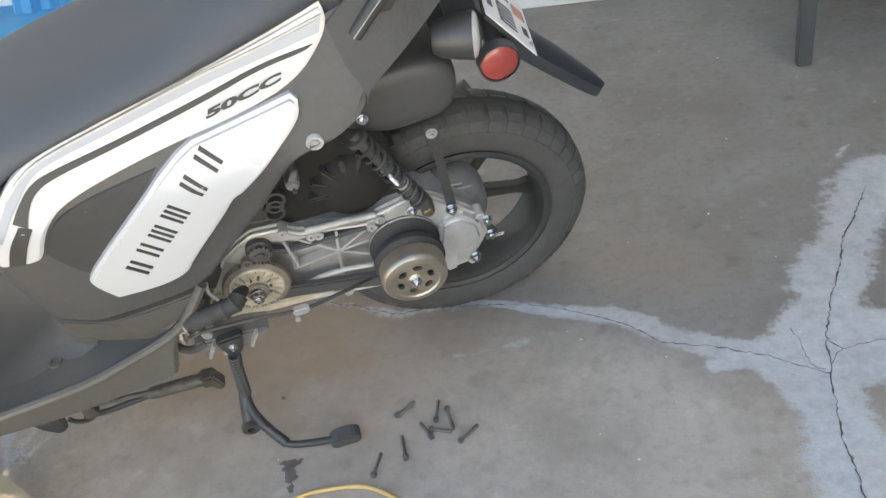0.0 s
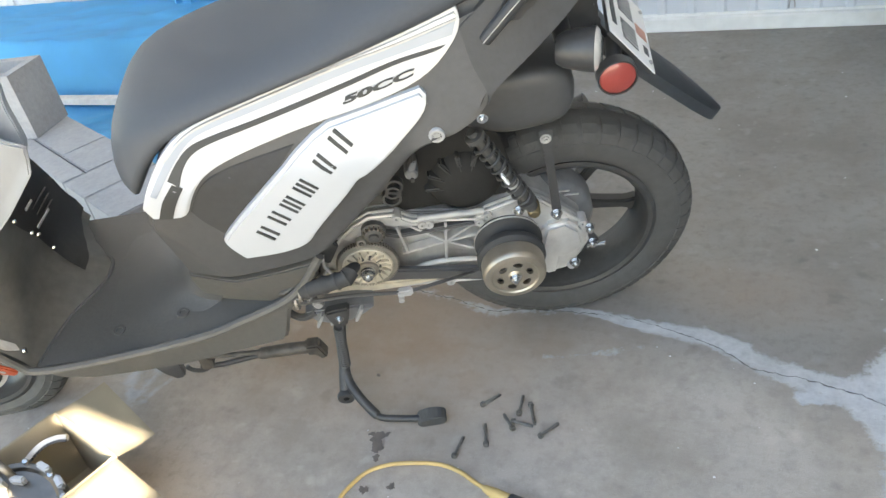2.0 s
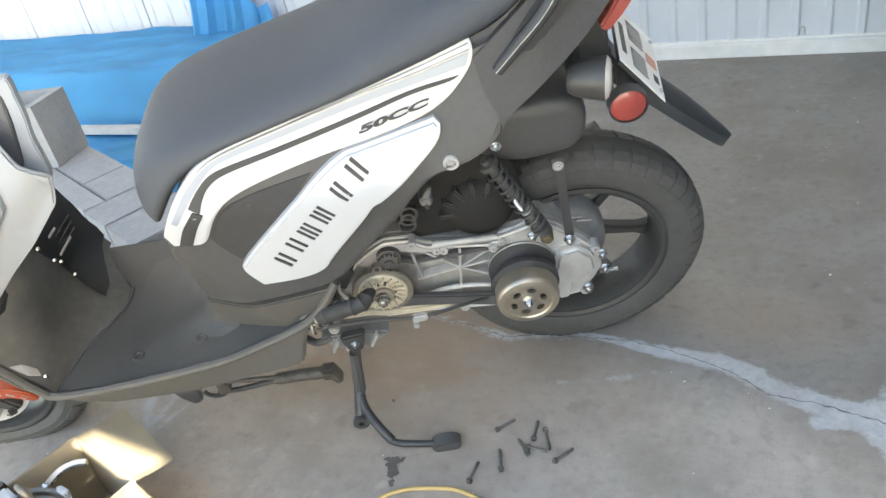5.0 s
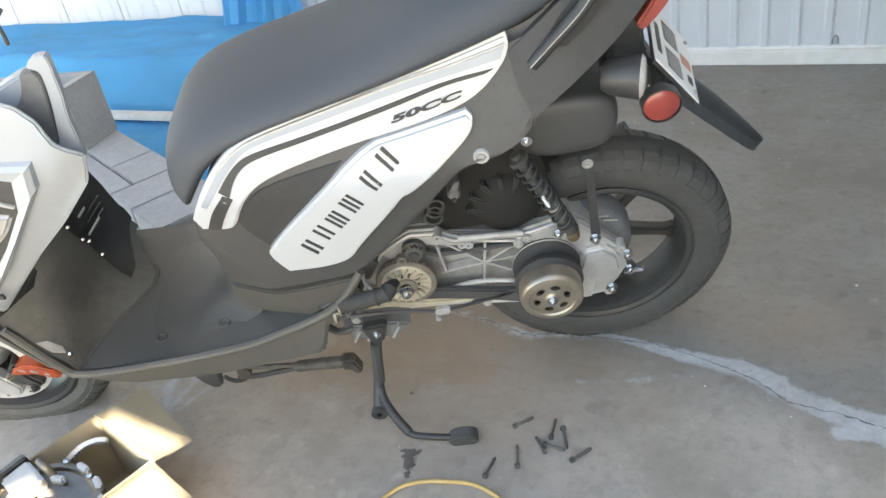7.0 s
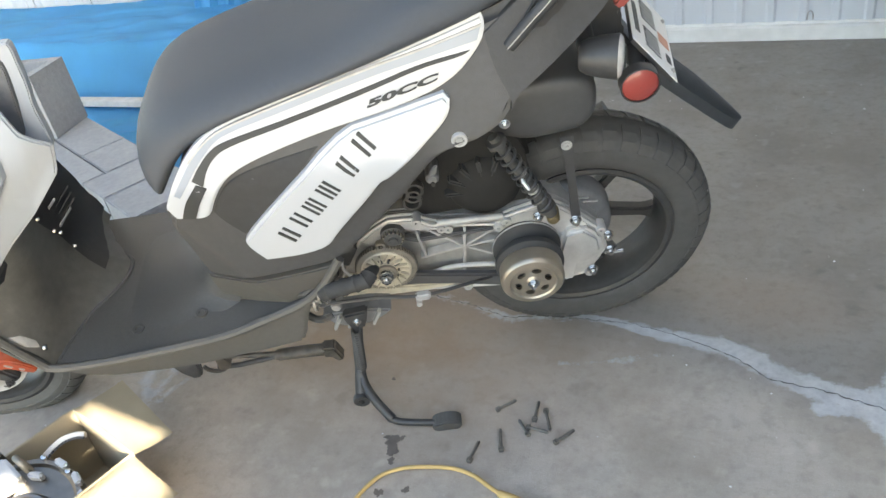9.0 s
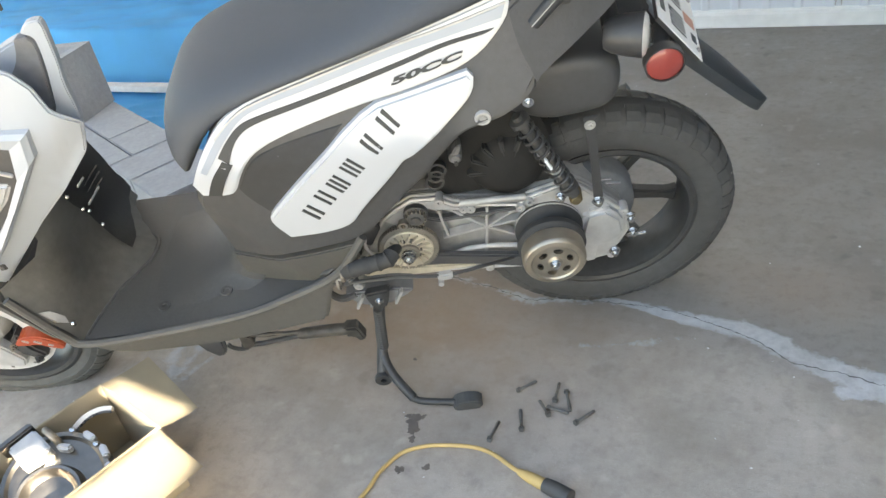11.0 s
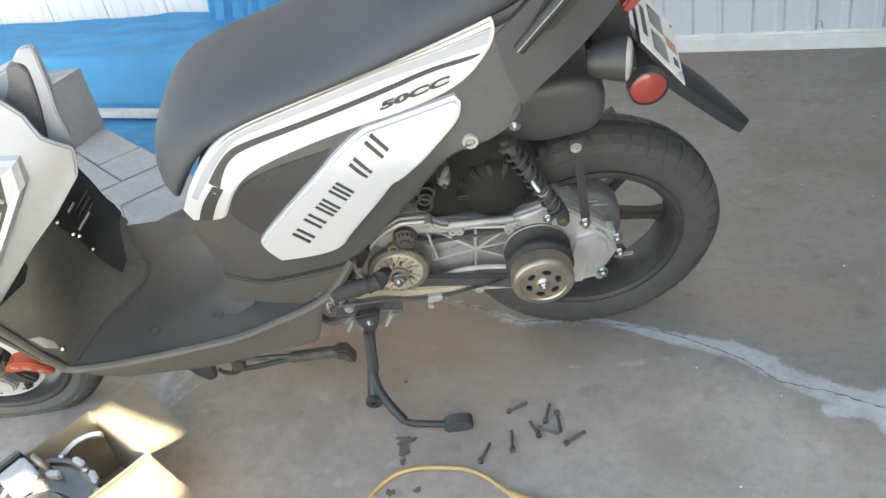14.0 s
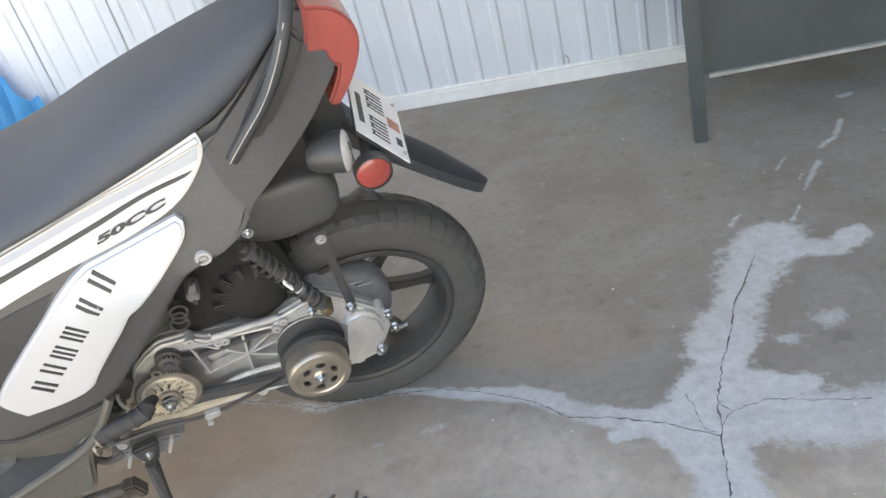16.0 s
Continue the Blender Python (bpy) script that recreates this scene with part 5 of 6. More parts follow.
part("pod_screen", prism(soften([(-0.806, 0.822), (-0.787, 0.823), (-0.781, 0.812), (-0.783, 0.798), (-0.797, 0.749), (-0.811, 0.700), (-0.826, 0.684), (-0.848, 0.720), (-0.872, 0.752), (-0.842, 0.768), (-0.818, 0.792)], 60), -0.096, -0.08, 0.003), casing_grey, scooter, "dark grey smoked pod panel")
part("nose_cover", prism([(-0.90, 0.79), (-1.02, 0.73), (-1.12, 0.59), (-1.17, 0.46), (-1.10, 0.42), (-1.00, 0.55), (-0.90, 0.70)], -0.128, -0.09, 0.012, segs=3), cowl_white, scooter)
bez_out = [(-0.930, 0.740), (-0.870, 0.722), (-0.827, 0.716), (-0.838, 0.674), (-0.908, 0.594), (-0.987, 0.506), (-1.051, 0.448)]
bez_in = [(-0.930, 0.708), (-0.887, 0.696), (-0.872, 0.690), (-0.894, 0.633), (-0.954, 0.562), (-0.982, 0.535), (-1.033, 0.497)]
rec = part("lamp_recess", prism(bez_in + [(-1.04, 0.60), (-0.99, 0.69)], -0.1515, -0.12, 0.0), engine_black, scooter, "dark recess in the cowl")
bezel = bmesh.new()
loops = []
for f, y in ((0.0, -0.149), (0.08, -0.157), (0.30, -0.163), (0.92, -0.158), (1.0, -0.150)):
    loops.append([bezel.verts.new((a[0] + (b[0] - a[0]) * f, y, a[1] + (b[1] - a[1]) * f)) for a, b in zip(bez_out, bez_in)])
for a, b in zip(loops, loops[1:]):
    for k in range(len(a) - 1):
        bezel.faces.new((a[k], a[k + 1], b[k + 1], b[k]))
part("recess_bezel", bezel, cowl_white, rec, "raised white surround", smooth=False)
part("recess_bar", block((0.05, 0.006, 0.006), (-0.915, -0.153, 0.655), 0.001, Matrix.Rotation(0.5, 3, "Y")), alloy, rec)
part("recess_lamp", prism(soften([(-0.955, 0.640), (-0.905, 0.628), (-0.935, 0.590), (-0.985, 0.560), (-1.0, 0.61)], 80), -0.158, -0.14, 0.006, segs=3), alloy, rec, "bright lamp body in the recess")
part("cowl_clip", block((0.012, 0.006, 0.012), (-1.020, -0.152, 0.462), 0.002), engine_black, scooter)

part("brake_cable", tube(smooth_path([(-0.80, -0.06, 0.90), (-0.815, -0.06, 0.885), (-0.817, -0.06, 0.865), (-0.819, -0.06, 0.850)], 6), 0.003, 6), engine_black, scooter)

# stands
arm = smooth_path([(-0.426, -0.158, 0.275), (-0.440, -0.160, 0.205), (-0.449, -0.170, 0.150), (-0.447, -0.200, 0.125), (-0.432, -0.228, 0.108), (-0.408, -0.256, 0.088), (-0.395, -0.266, 0.082), (-0.367, -0.272, 0.080), (-0.325, -0.279, 0.080), (-0.30, -0.281, 0.081)], 5)
stand = part("side_stand", tube(arm, [0.0100 if i < 12 else 0.0088 if i < 28 else 0.0066 for i in range(len(arm))], 12), dark_paint, scooter, "black side stand folded out onto the concrete")
part("stand_foot", prism([(-0.304 + 0.027 * math.cos(k * math.pi / 10), 0.0785 + 0.0145 * math.sin(k * math.pi / 10)) for k in range(20)], -0.292, -0.266, 0.010, segs=4), rubber, stand)
lug = lathe([(0.006, -0.006), (0.015, -0.006), (0.017, 0.0), (0.015, 0.006), (0.006, 0.006)], (-0.456, -0.221, 0.100), 22, close=True)
part("stand_lug", lug, dark_paint, stand)
part("stand_web", tube([(-0.448, -0.172, 0.150), (-0.453, -0.195, 0.126), (-0.456, -0.214, 0.106)], [0.0095, 0.0105, 0.0110], 10), dark_paint, stand)
sp = [Vector((-0.434, -0.172, 0.245)).lerp(Vector((-0.446, -0.183, 0.145)), i / 120) + Vector((math.cos(i * 0.9) * 0.0085, math.sin(i * 0.9) * 0.0085, 0)) for i in range(121)]
part("stand_spring", tube(sp, 0.0019, 6), engine_black, stand)
part("stand_hinge", prism([(-0.450, 0.282), (-0.404, 0.286), (-0.410, 0.262), (-0.420, 0.238), (-0.440, 0.238), (-0.448, 0.262)], -0.170, -0.150, 0.004), dark_paint, stand)
hexnut((-0.427, -0.170, 0.264), 0.0055, 0.005, stand, "bolt", chrome)
cs = part("centre_stand", tube([(-0.612, -0.13, 0.150), (-0.605, -0.13, 0.151), (-0.55, -0.13, 0.150), (-0.508, -0.13, 0.146)], [0.0085, 0.0115, 0.012, 0.012], 12), worn_paint, scooter, "black centre stand folded up under the floor")
part("stand_rod", tube([(-0.706, -0.13, 0.170), (-0.66, -0.131, 0.163), (-0.600, -0.131, 0.156)], 0.0048, 10), worn_paint, cs)
part("stand_rod", tube([(-0.728, -0.13, 0.140), (-0.684, -0.13, 0.138), (-0.600, -0.129, 0.147)], 0.0052, 10), dark_paint, cs)
part("stand_shoe", prism([(-0.520, 0.162), (-0.494, 0.160), (-0.484, 0.122), (-0.498, 0.118), (-0.508, 0.134), (-0.522, 0.136)], -0.143, -0.117, 0.004), worn_paint, cs)
part("stand_pivot", prism(soften([(-0.721, 0.178), (-0.700, 0.174), (-0.697, 0.150), (-0.706, 0.136), (-0.724, 0.140)], 80), -0.138, -0.115, 0.004), worn_paint, cs)
part("stand_hook", tube(smooth_path([(-0.752, -0.132, 0.152), (-0.745, -0.134, 0.142), (-0.730, -0.135, 0.136), (-0.714, -0.134, 0.138), (-0.706, -0.13, 0.150)], 5), 0.0042, 8), dark_paint, cs)
part("floor_tab", prism([(-0.805, 0.20), (-0.746, 0.205), (-0.750, 0.160), (-0.756, 0.141), (-0.772, 0.139), (-0.790, 0.162)], -0.150, -0.135, 0.004), grey_plastic, scooter)
part("frame_rail", tube([(-0.95, -0.09, 0.19), (-0.60, -0.09, 0.20), (-0.50, -0.09, 0.27)], 0.012, 10), engine_black, scooter)
part("tail_pipe", tube(smooth_path([(-0.35, 0.06, 0.25), (-0.2, 0.12, 0.24), (-0.05, 0.16, 0.30), (0.08, 0.16, 0.36)], 5), 0.03, 14), engine_black, scooter)

# ---- cardboard box and what lies in it ----
BX = Matrix.Translation((-0.855, 0.827, 0)) @ Matrix.Rotation(radians(-17), 4, "Z")
BW, BD, BH = 0.203, 0.24, 0.15
box = new("cardboard_box")
box.matrix_world = BX
tagged(box, "open brown cardboard box with its flaps folded out", "box")
for nm, size, at in (("base", (BW, BD, 0.004), (BW / 2, -BD / 2, 0.002)), ("wall", (BW, 0.004, BH - 0.004), (BW / 2, -0.002, BH / 2 + 0.002)), ("wall", (BW, 0.004, BH - 0.004), (BW / 2, -BD + 0.002, BH / 2 + 0.002)), ("wall", (0.004, BD - 0.008, BH - 0.004), (0.002, -BD / 2, BH / 2 + 0.002)), ("wall", (0.004, BD - 0.008, BH - 0.004), (BW - 0.002, -BD / 2, BH / 2 + 0.002))):
    part(nm, block(size, at, 0.001), cardboard, box)


def flap(edge_a, edge_b, out, reach, rise, sag=0.004):
    """A bent board hinged on the rim."""
    a, b, o = Vector(edge_a), Vector(edge_b), Vector(out)
    bm = bmesh.new()
    rows = []
    for i in range(7):
        t = i / 6
        z = rise * reach * t - sag * 4 * t * (1 - t)
        rows.append([bm.verts.new(a.lerp(b, k / 6) + o * reach * t + Vector((0, 0, z))) for k in range(7)])
    for r0, r1 in zip(rows, rows[1:]):
        for k in range(6):
            bm.faces.new((r0[k], r0[k + 1], r1[k + 1], r1[k]))
    bmesh.ops.solidify(bm, geom=bm.faces, thickness=0.003)
    return part("flap", bm, cardboard, box)


flap_far = bmesh.new()
rows = []
for i in range(9):
    t = i / 8
    a, b = Vector((0.0, -0.003, BH - 0.003)).lerp(Vector((0.026, 0.088, BH + 0.006)), t), Vector((BW, -0.003, BH - 0.003)).lerp(Vector((0.229, 0.062, BH + 0.004)), t)
    rows.append([flap_far.verts.new(a.lerp(b, k / 10) - Vector((0, 0, 0.012 * t * (1 - t)))) for k in range(11)])
for r0, r1 in zip(rows, rows[1:]):
    for k in range(10):
        flap_far.faces.new((r0[k], r0[k + 1], r1[k + 1], r1[k]))
bmesh.ops.solidify(flap_far, geom=flap_far.faces, thickness=0.003)
part("flap", flap_far, cardboard, box)
flap((BW - 0.003, -0.002, BH - 0.002), (BW - 0.003, -BD, BH - 0.002), (1, -0.03, 0), 0.139, -0.03)
flap((0.0, -0.01, BH), (0.0, -BD, BH), (-1, 0.0, 0), 0.03, -4.0)
toothed = new("drive_belt")
tagged(toothed, "spare grey toothed drive belt standing in the cardboard box", "belt")
belt_top = smooth_path([(-0.846, 0.690, 0.105), (-0.838, 0.728, 0.130), (-0.826, 0.757, 0.142), (-0.810, 0.777, 0.143), (-0.797, 0.787, 0.138)], 9)
sink = Vector((-0.718, 0.373, -0.587))
run = belt_top + [belt_top[-1] + sink * 0.012 + Vector((0.003, 0.002, -0.004)), belt_top[-1] + sink * 0.026 + Vector((0.002, 0.0, -0.004))] + [p + sink * 0.036 for p in reversed(belt_top)] + [belt_top[0] + sink * 0.018 - Vector((0.004, 0.006, 0.004))]
outs = []
for i in range(len(belt_top)):
    along = (belt_top[min(i + 1, len(belt_top) - 1)] - belt_top[max(i - 1, 0)]).normalized()
    o = sink.cross(along).normalized()
    outs.append(o if o.z > 0 else -o)
outs = outs + [outs[-1]] * 2 + outs[::-1] + [outs[0]]
band_bm = bmesh.new()
rings = []
for p, o in zip(run, outs):
    rings.append([band_bm.verts.new(p + sink * w + o * h) for w, h in ((0.0, -0.003), (0.0, 0.0045), (0.014, 0.0055), (0.014, -0.003))])
for i in range(len(rings)):
    a, b = rings[i], rings[(i + 1) % len(rings)]
    for k in range(4):
        band_bm.faces.new((a[k], a[(k + 1) % 4], b[(k + 1) % 4], b[k]))
part("belt_band", band_bm, alloy, toothed, "worn grey belt back")
for i in range(1, len(belt_top) - 1, 2):
    along = (belt_top[i + 1] - belt_top[i - 1]).normalized()
    o = outs[i]
    m = Matrix((along, o, along.cross(o))).transposed()
    part("belt_tooth", block((0.0046, 0.005, 0.013), belt_top[i] + sink * 0.006 - o * 0.0050, 0.0008, m), belt_rubber, toothed)
cover = new("engine_cover")
cover.matrix_world = BX @ pose(0.112, -0.160, 0.112, 8, 22, 0)
tagged(cover, "cast-aluminium drive cover lying in the cardboard box", "engine cover")
part("shell", lathe([(0.0005, 0.002), (0.074, 0.003), (0.079, 0.008), (0.086, 0.008), (0.089, 0.003), (0.090, -0.028), (0.085, -0.03)], (0, 0, 0), 56, axis="Z"), cover_alloy, cover)
part("dish", lathe([(0.0005, 0.006), (0.036, 0.007), (0.044, 0.014), (0.046, 0.021), (0.051, 0.022), (0.055, 0.014), (0.058, 0.001)], (0.020, -0.020, 0), 56, axis="Z"), cover_alloy, cover)
part("cover_boss", block((0.052, 0.050, 0.034), (-0.066, 0.004, 0.014), 0.004), alloy, cover, "bright machined block")
part("cover_boss", block((0.012, 0.060, 0.040), (-0.102, 0.000, 0.012), 0.003), cover_alloy, cover)
part("cover_spring", tube(smooth_path([(-0.078, 0.040, 0.008), (-0.074, 0.040, 0.030), (-0.062, 0.041, 0.036), (-0.050, 0.042, 0.028), (-0.048, 0.042, 0.008)], 5), 0.0065, 10), gear_steel, cover, "dark spring clip")
for x, y, r in ((-0.034, 0.044, -0.6), (-0.020, 0.083, -0.2), (0.020, 0.084, 0.25), (0.052, 0.070, 0.6), (0.076, 0.044, 1.0)):
    part("cover_clip", block((0.024, 0.011, 0.020), (x, y, 0.012), 0.003, Matrix.Rotation(-r, 3, "Z")), alloy, cover)
for x, y in ((0.0, 0.082), (0.066, 0.056), (-0.050, 0.070)):
    part("cover_bolt", lathe([(0.0005, 0.020), (0.0045, 0.019), (0.005, 0.008)], (x, y, 0), 12, axis="Z"), chrome, cover)

# ---- tarp, plank and concrete blocks by the wall ----
def tarp_height(x, y):
    n = noise.noise((x * 2.2, y * 3.1, 0.3)) * 0.018 + noise.noise((x * 6.5, y * 9.0, 1.7)) * 0.008
    fold = 0.010 * math.sin(9 * x + 14 * y + 2 * noise.noise((x * 3, y * 3, 5)))
    t = max(0.0, min(1.0, (y - 2.375) / 0.10))
    pile = 0.205 * t * t * (3 - 2 * t) + 0.02 * max(0.0, y - 2.45)
    edge = max(0.0, min(1.0, (-1.62 - x) / 0.10)) if y > 2.30 else 1.0
    crease = 0.022 * max(0.0, noise.noise((x * 1.3 + y * 2.0, y * 11.0 - x * 2.0, 9.1))) * (1 if y > 2.33 else 0.5)
    r1 = 1 - abs(noise.noise((x * 2.6 + y * 1.2, y * 7.0 - x * 1.4, 3.3)))
    r2 = 1 - abs(noise.noise((x * 6.0 - y * 2.0, y * 15.0 + x * 2.5, 7.7)))
    crease += (0.010 * max(0.0, r1 - 0.80) / 0.2 + 0.004 * max(0.0, r2 - 0.78) / 0.22) * (1.0 if y < 2.5 else 0.45)
    return 0.012 + pile * edge + n * (0.4 + 0.4 * t) + 0.012 + abs(fold) * (0.25 + 0.2 * t) + crease * 0.6


def tarp_mesh():
    bm = bmesh.new()
    rows = []
    for j in range(130):
        y = 1.62 + (2.945 - 1.62) * j / 129
        x1 = -1.34 - 0.20 * max(0.0, (y - 1.75)) + 0.03 * math.sin(9 * y)
        x0 = -4.9
        rows.append([bm.verts.new((x, y, tarp_height(x, y))) for x in (x0 + (x1 - x0) * (i / 180) ** 0.8 for i in range(181))])
    for a, b in zip(rows, rows[1:]):
        for i in range(180):
            bm.faces.new((a[i], a[i + 1], b[i + 1], b[i]))
    bmesh.ops.solidify(bm, geom=bm.faces, thickness=-0.003)
    return bm


tarp = new("tarp")
tagged(tarp, "creased blue plastic tarp spread over a low heap by the wall", "tarp")
part("sheet", tarp_mesh(), tarp_blue, tarp)
bm = bmesh.new()
rows = []
for i in range(25):
    u = i / 24
    x = -2.08 + 0.36 * u
    d = 0.030 * math.sin(u * 19) + 0.02 * math.sin(u * 41 + 1)
    top_z = 0.62 - 0.30 * u + 0.04 * math.sin(u * 13)
    rows.append([bm.verts.new((x + 0.05 * (1 - v) * u, WALL_Y - 0.055 - abs(d) * (1 - 0.4 * v) - 0.10 * (1 - v) ** 2, 0.18 + (top_z - 0.18) * v)) for v in (k / 10 for k in range(11))])
for a, b in zip(rows, rows[1:]):
    for k in range(10):
        bm.faces.new((a[k], a[k + 1], b[k + 1], b[k]))
bmesh.ops.solidify(bm, geom=bm.faces, thickness=0.003)
part("gathered_end", bm, tarp_blue, tarp, "bunched end of the tarp pulled up the wall")
tagged(part("wooden_plank", block((1.5, 0.042, 0.026), (-1.75, 2.305, 0.052), 0.003), wood_grey), "weathered grey plank lying on the tarp", "plank")


def concrete_unit(name, size, at, turn, label):
    bm = block(size, (0, 0, 0), 0.003)
    ob = part(name, bm, block_grey)
    ob.matrix_world = Matrix.Translation(at) @ Matrix.Rotation(turn, 4, "Z")
    return tagged(ob, label, "concrete block", "blocks by the tarp")


def row_at(u, v, z):
    return Vector((-1.444 + 0.906 * u + 0.423 * v, 1.482 - 0.423 * u + 0.906 * v, z))


TURN = math.atan2(-0.423, 0.906)
for u0, u1, v0, v1 in ((-0.58, -0.19, 0.069, 0.205), (-0.19, -0.002, 0.069, 0.205), (-0.58, -0.002, 0.0, 0.066), (0.002, 0.148, 0.0, 0.205), (0.152, 0.33, 0.0, 0.205)):
    concrete_unit("concrete_block", (u1 - u0 - 0.002, v1 - v0 - 0.002, 0.184), row_at((u0 + u1) / 2, (v0 + v1) / 2, 0.108), TURN, "solid grey concrete block laid in a row on the tarp")


def hollow_block():
    bm = bmesh.new()
    ox, oy, h, t = 0.40, 0.162, 0.20, 0.028
    def ring(x0, x1, y0, y1, z):
        return [bm.verts.new(p) for p in ((x0, y0, z), (x1, y0, z), (x1, y1, z), (x0, y1, z))]
    lo, hi = ring(0, ox, 0, oy, 0), ring(0, ox, 0, oy, h)
    for k in range(4):
        bm.faces.new((lo[k], lo[(k + 1) % 4], hi[(k + 1) % 4], hi[k]))
    cells = [(t, ox / 2 - t / 2), (ox / 2 + t / 2, ox - t)]
    es = {z: [] for z in (0, h)}
    for z, rg in ((0, lo), (h, hi)):
        es[z] += [bm.edges.get((rg[k], rg[(k + 1) % 4])) for k in range(4)]
    for x0, x1 in cells:
        a, b = ring(x0, x1, t, oy - t, 0), ring(x0, x1, t, oy - t, h)
        for k in range(4):
            bm.faces.new((a[k], b[k], b[(k + 1) % 4], a[(k + 1) % 4]))
        es[0] += [bm.edges.get((a[k], a[(k + 1) % 4])) for k in range(4)]
        es[h] += [bm.edges.get((b[k], b[(k + 1) % 4])) for k in range(4)]
    for z in (0, h):
        bmesh.ops.triangle_fill(bm, edges=es[z], use_beauty=True)
    return bm


hb = part("concrete_block", hollow_block(), block_grey, smooth=False)
hb.matrix_world = Matrix.Translation((-2.171, 1.652, 0.2015)) @ Matrix.Rotation(radians(10), 4, "Z")
tagged(hb, "hollow two-cell grey concrete block set on the row of blocks", "concrete block", "blocks by the tarp")

# ---- steel cart ----
cart = new("metal_cart")
cart.matrix_world = Matrix.Translation((0.655, 2.345, 0)) @ Matrix.Rotation(radians(3), 4, "Z")
tagged(cart, "dark grey sheet-steel cart on square legs beside the wall", "cart")
for x, y in ((0.0, 0.0), (1.05, 0.0), (0.16, 0.42), (1.05, 0.42)):
    part("leg", prism([(x - 0.017, 0.0), (x + 0.019, 0.0), (x + 0.016, 0.9), (x - 0.030, 0.9)], y - 0.018, y + 0.018, 0.003), dark_steel, cart)
part("front_panel", block((1.03, 0.004, 0.70), (0.520, 0.022, 0.535), 0.001), dark_steel, cart)
part("panel_edge", block((1.0, 0.018, 0.010), (0.535, 0.014, 0.182), 0.002), alloy_dull, cart, "bright folded lower edge")
part("back_panel", block((1.0, 0.004, 0.70), (0.535, 0.40, 0.535), 0.001), dark_steel, cart)
part("tray", block((1.1, 0.46, 0.03), (0.525, 0.21, 0.915), 0.004), dark_steel, cart)

# ---- things on the ground ----
def floor_bolt_mesh(length):
    bm = tube([(0, 0, 0.0045), (length * 0.55, 0, 0.0036), (length, 0, 0.0033)], [0.0028, 0.0028, 0.0027], 8)
    prism([(-0.006, 0.0), (0.0, 0.0), (0.0, 0.008), (-0.006, 0.008)], -0.0042, 0.0042, 0.0012, bm)
    lathe([(0.004, -0.001), (0.0055, -0.001), (0.0055, 0.0005), (0.003, 0.0005)], (0.0005, 0, 0.0045), 12, bm, axis="X")
    for k in range(6):
        x = length * (0.58 + 0.065 * k)
        lathe([(0.0033, 0.0), (0.0033, 0.0013)], (x, 0, 0.0034), 8, bm, axis="X")
    return bm


for (x0, y0), (x1, y1) in (((-0.168, 1.127), (-0.145, 1.156)), ((-0.098, 1.119), (-0.103, 1.161)), ((-0.083, 1.141), (-0.064, 1.099)), ((-0.101, 1.097), (-0.066, 1.094)), ((-0.100, 1.083), (-0.124, 1.110)), ((-0.046, 1.077), (-0.024, 1.110)), ((-0.134, 1.039), (-0.150, 1.081)), ((-0.179, 1.003), (-0.178, 1.045))):
    ob = part("bolt", floor_bolt_mesh(math.hypot(x1 - x0, y1 - y0)), bolt_dark)
    ob.matrix_world = Matrix.Translation((x0, y0, 0.0012)) @ Matrix.Rotation(math.atan2(y1 - y0, x1 - x0), 4, "Z")
    tagged(ob, "oily dark cover bolt lying on the concrete", "bolt", "loose bolts")


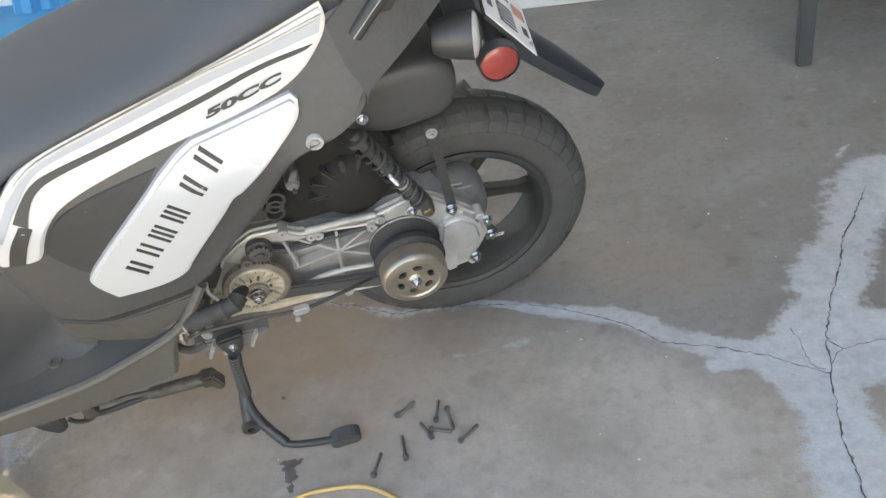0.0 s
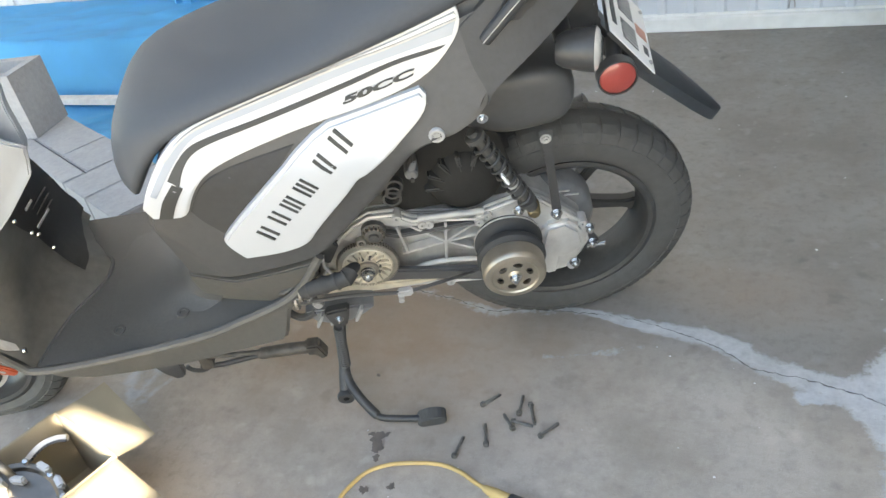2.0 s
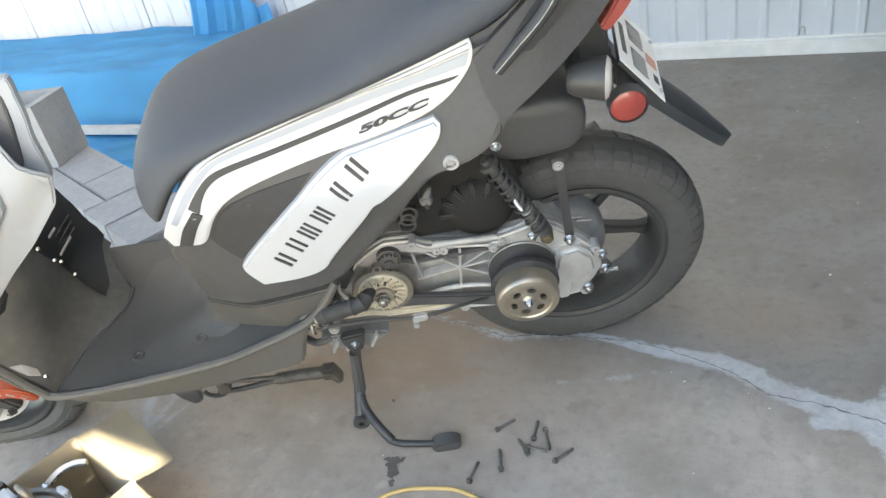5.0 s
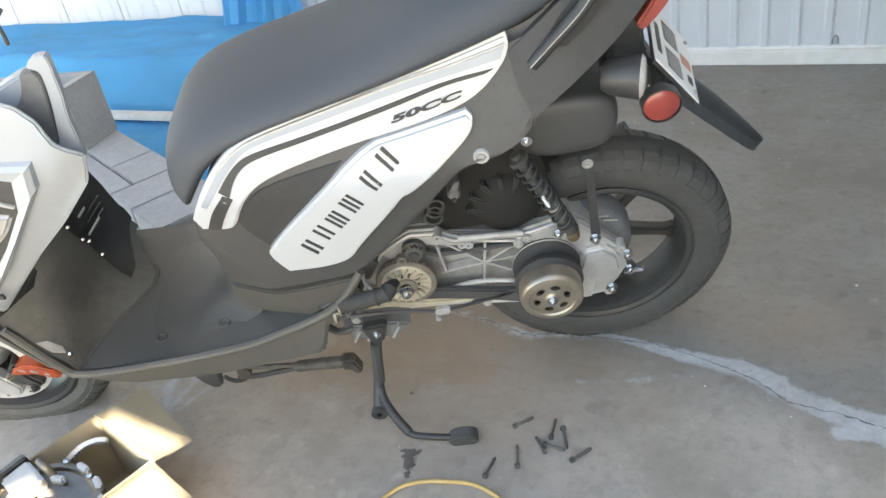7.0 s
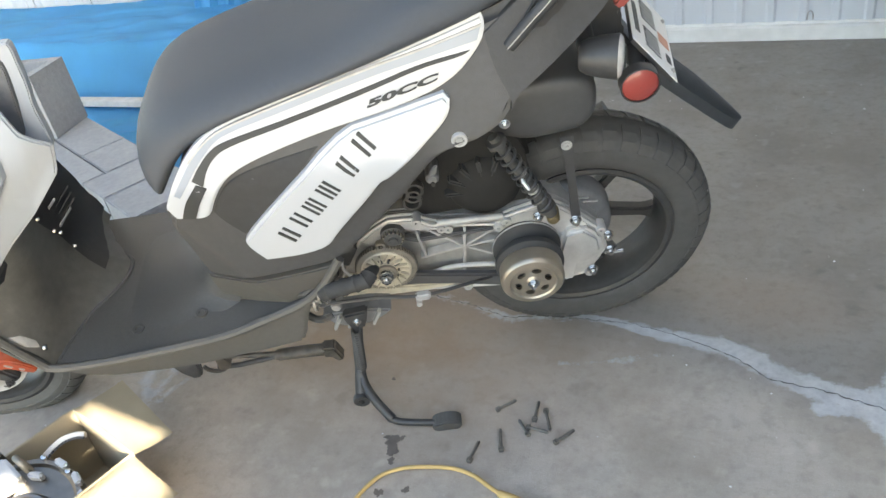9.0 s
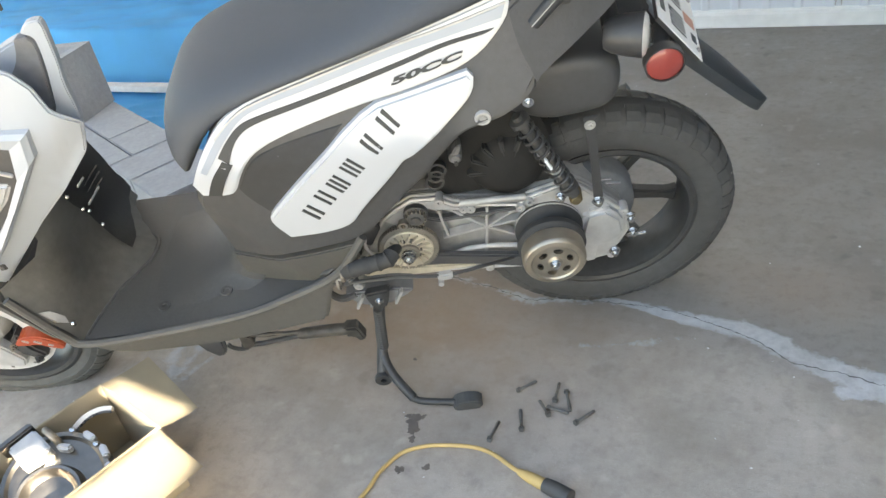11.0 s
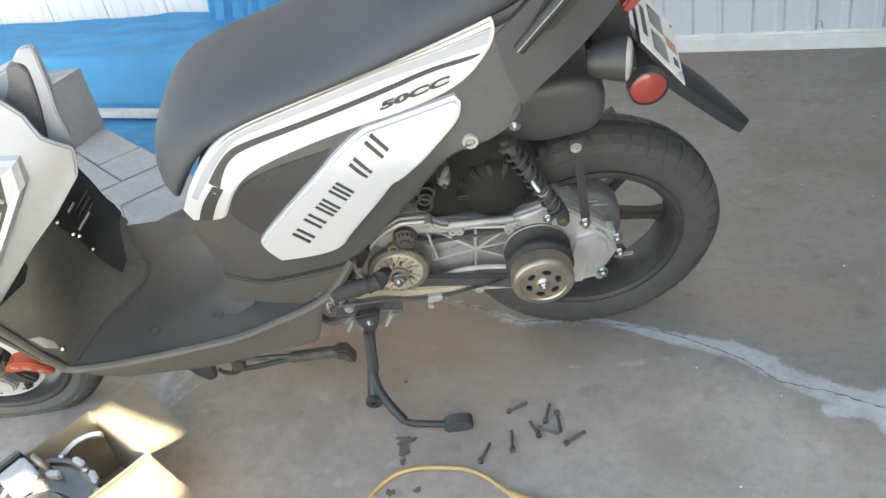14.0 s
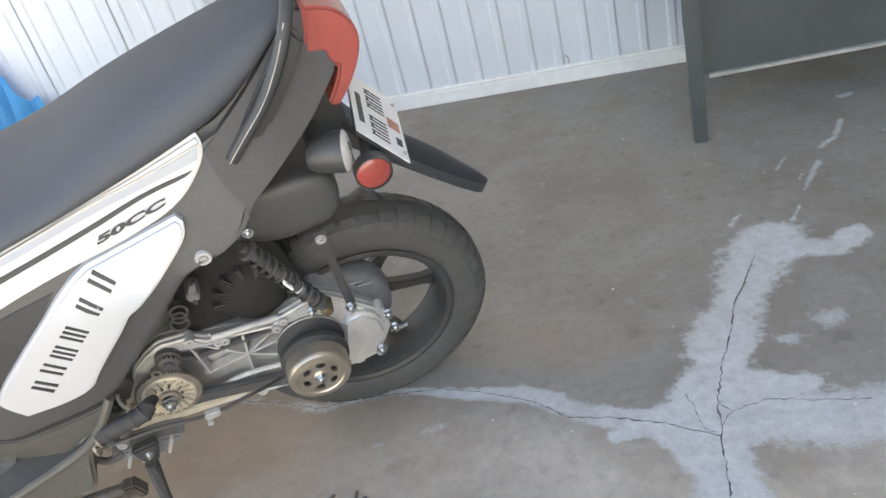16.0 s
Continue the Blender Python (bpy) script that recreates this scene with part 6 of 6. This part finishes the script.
def blot(cx, cy, r, seed, stretch=1.0, turn=0.0):
    g = random.Random(seed)
    bm = bmesh.new()
    ph = [g.uniform(0, 6.28) for _ in range(4)]
    pts = []
    for k in range(40):
        a = 2 * math.pi * k / 40
        rr = r * (1 + 0.22 * math.sin(2 * a + ph[0]) + 0.18 * math.sin(3 * a + ph[1]) + 0.12 * math.sin(5 * a + ph[2]) + 0.10 * math.sin(9 * a + ph[3]))
        u, v = rr * math.cos(a), rr * stretch * math.sin(a)
        pts.append(bm.verts.new((cx + u * math.cos(turn) - v * math.sin(turn), cy + u * math.sin(turn) + v * math.cos(turn), 0.0008 + 0.0004 * (seed % 5))))
    bm.faces.new(pts)
    return part("oil_spot", bm, oil_dark, ground, "dark oil spot on the concrete")


for x, y, r, k, st, tn in ((-0.330, 1.008, 0.013, 2, 1.3, 0.6), (-0.345, 1.018, 0.006, 3, 1.0, 0), (-0.322, 0.988, 0.009, 4, 1.2, 0.3), (-0.316, 0.970, 0.0065, 5, 1.1, 0), (-0.318, 1.024, 0.005, 6, 1, 0), (-0.307, 0.901, 0.007, 7, 1.3, 0.5), (-0.263, 0.918, 0.006, 8, 1.2, 1.0), (-0.40, 1.16, 0.004, 9, 1, 0)):
    blot(x, y, r, k, st, tn)
cord = new("extension_cord")
tagged(cord, "yellow extension cord looped on the concrete", "cord")
cord_pts = [(-0.40, 0.66, 0.005), (-0.355, 0.78, 0.005), (-0.339, 0.845, 0.005), (-0.336, 0.885, 0.005), (-0.318, 0.931, 0.005), (-0.287, 0.956, 0.005), (-0.25, 0.968, 0.006), (-0.20, 0.978, 0.005), (-0.16, 0.972, 0.005), (-0.119, 0.953, 0.006), (-0.085, 0.939, 0.010)]
part("cable", tube(smooth_path(cord_pts, 8), 0.0037, 10), cord_yellow, cord)
part("strain_relief", tube([(-0.105, 0.946, 0.009), (-0.085, 0.939, 0.010), (-0.062, 0.932, 0.011), (-0.055, 0.930, 0.011)], [0.006, 0.0095, 0.0105, 0.009], 12), cord_yellow, cord)
part("socket", tube([(-0.056, 0.930, 0.012), (-0.040, 0.925, 0.013), (-0.01, 0.915, 0.014)], [0.012, 0.0135, 0.0135], 16), engine_black, cord, "black socket end")
grit = bmesh.new()
for _ in range(120):
    x, y, r = rng.uniform(-1.2, 1.1), rng.uniform(0.85, 2.7), rng.uniform(0.0006, 0.0020)
    r *= 1.6 if rng.random() < 0.06 else 1
    bmesh.ops.create_icosphere(grit, subdivisions=1, radius=r, matrix=Matrix.Translation((x, y, r * 0.3)) @ Matrix.Diagonal((rng.uniform(0.8, 1.6), 1, 0.5, 1)))
tagged(part("grit", grit, white_trim), "pale grit scattered on the concrete", "grit", kind="stuff")
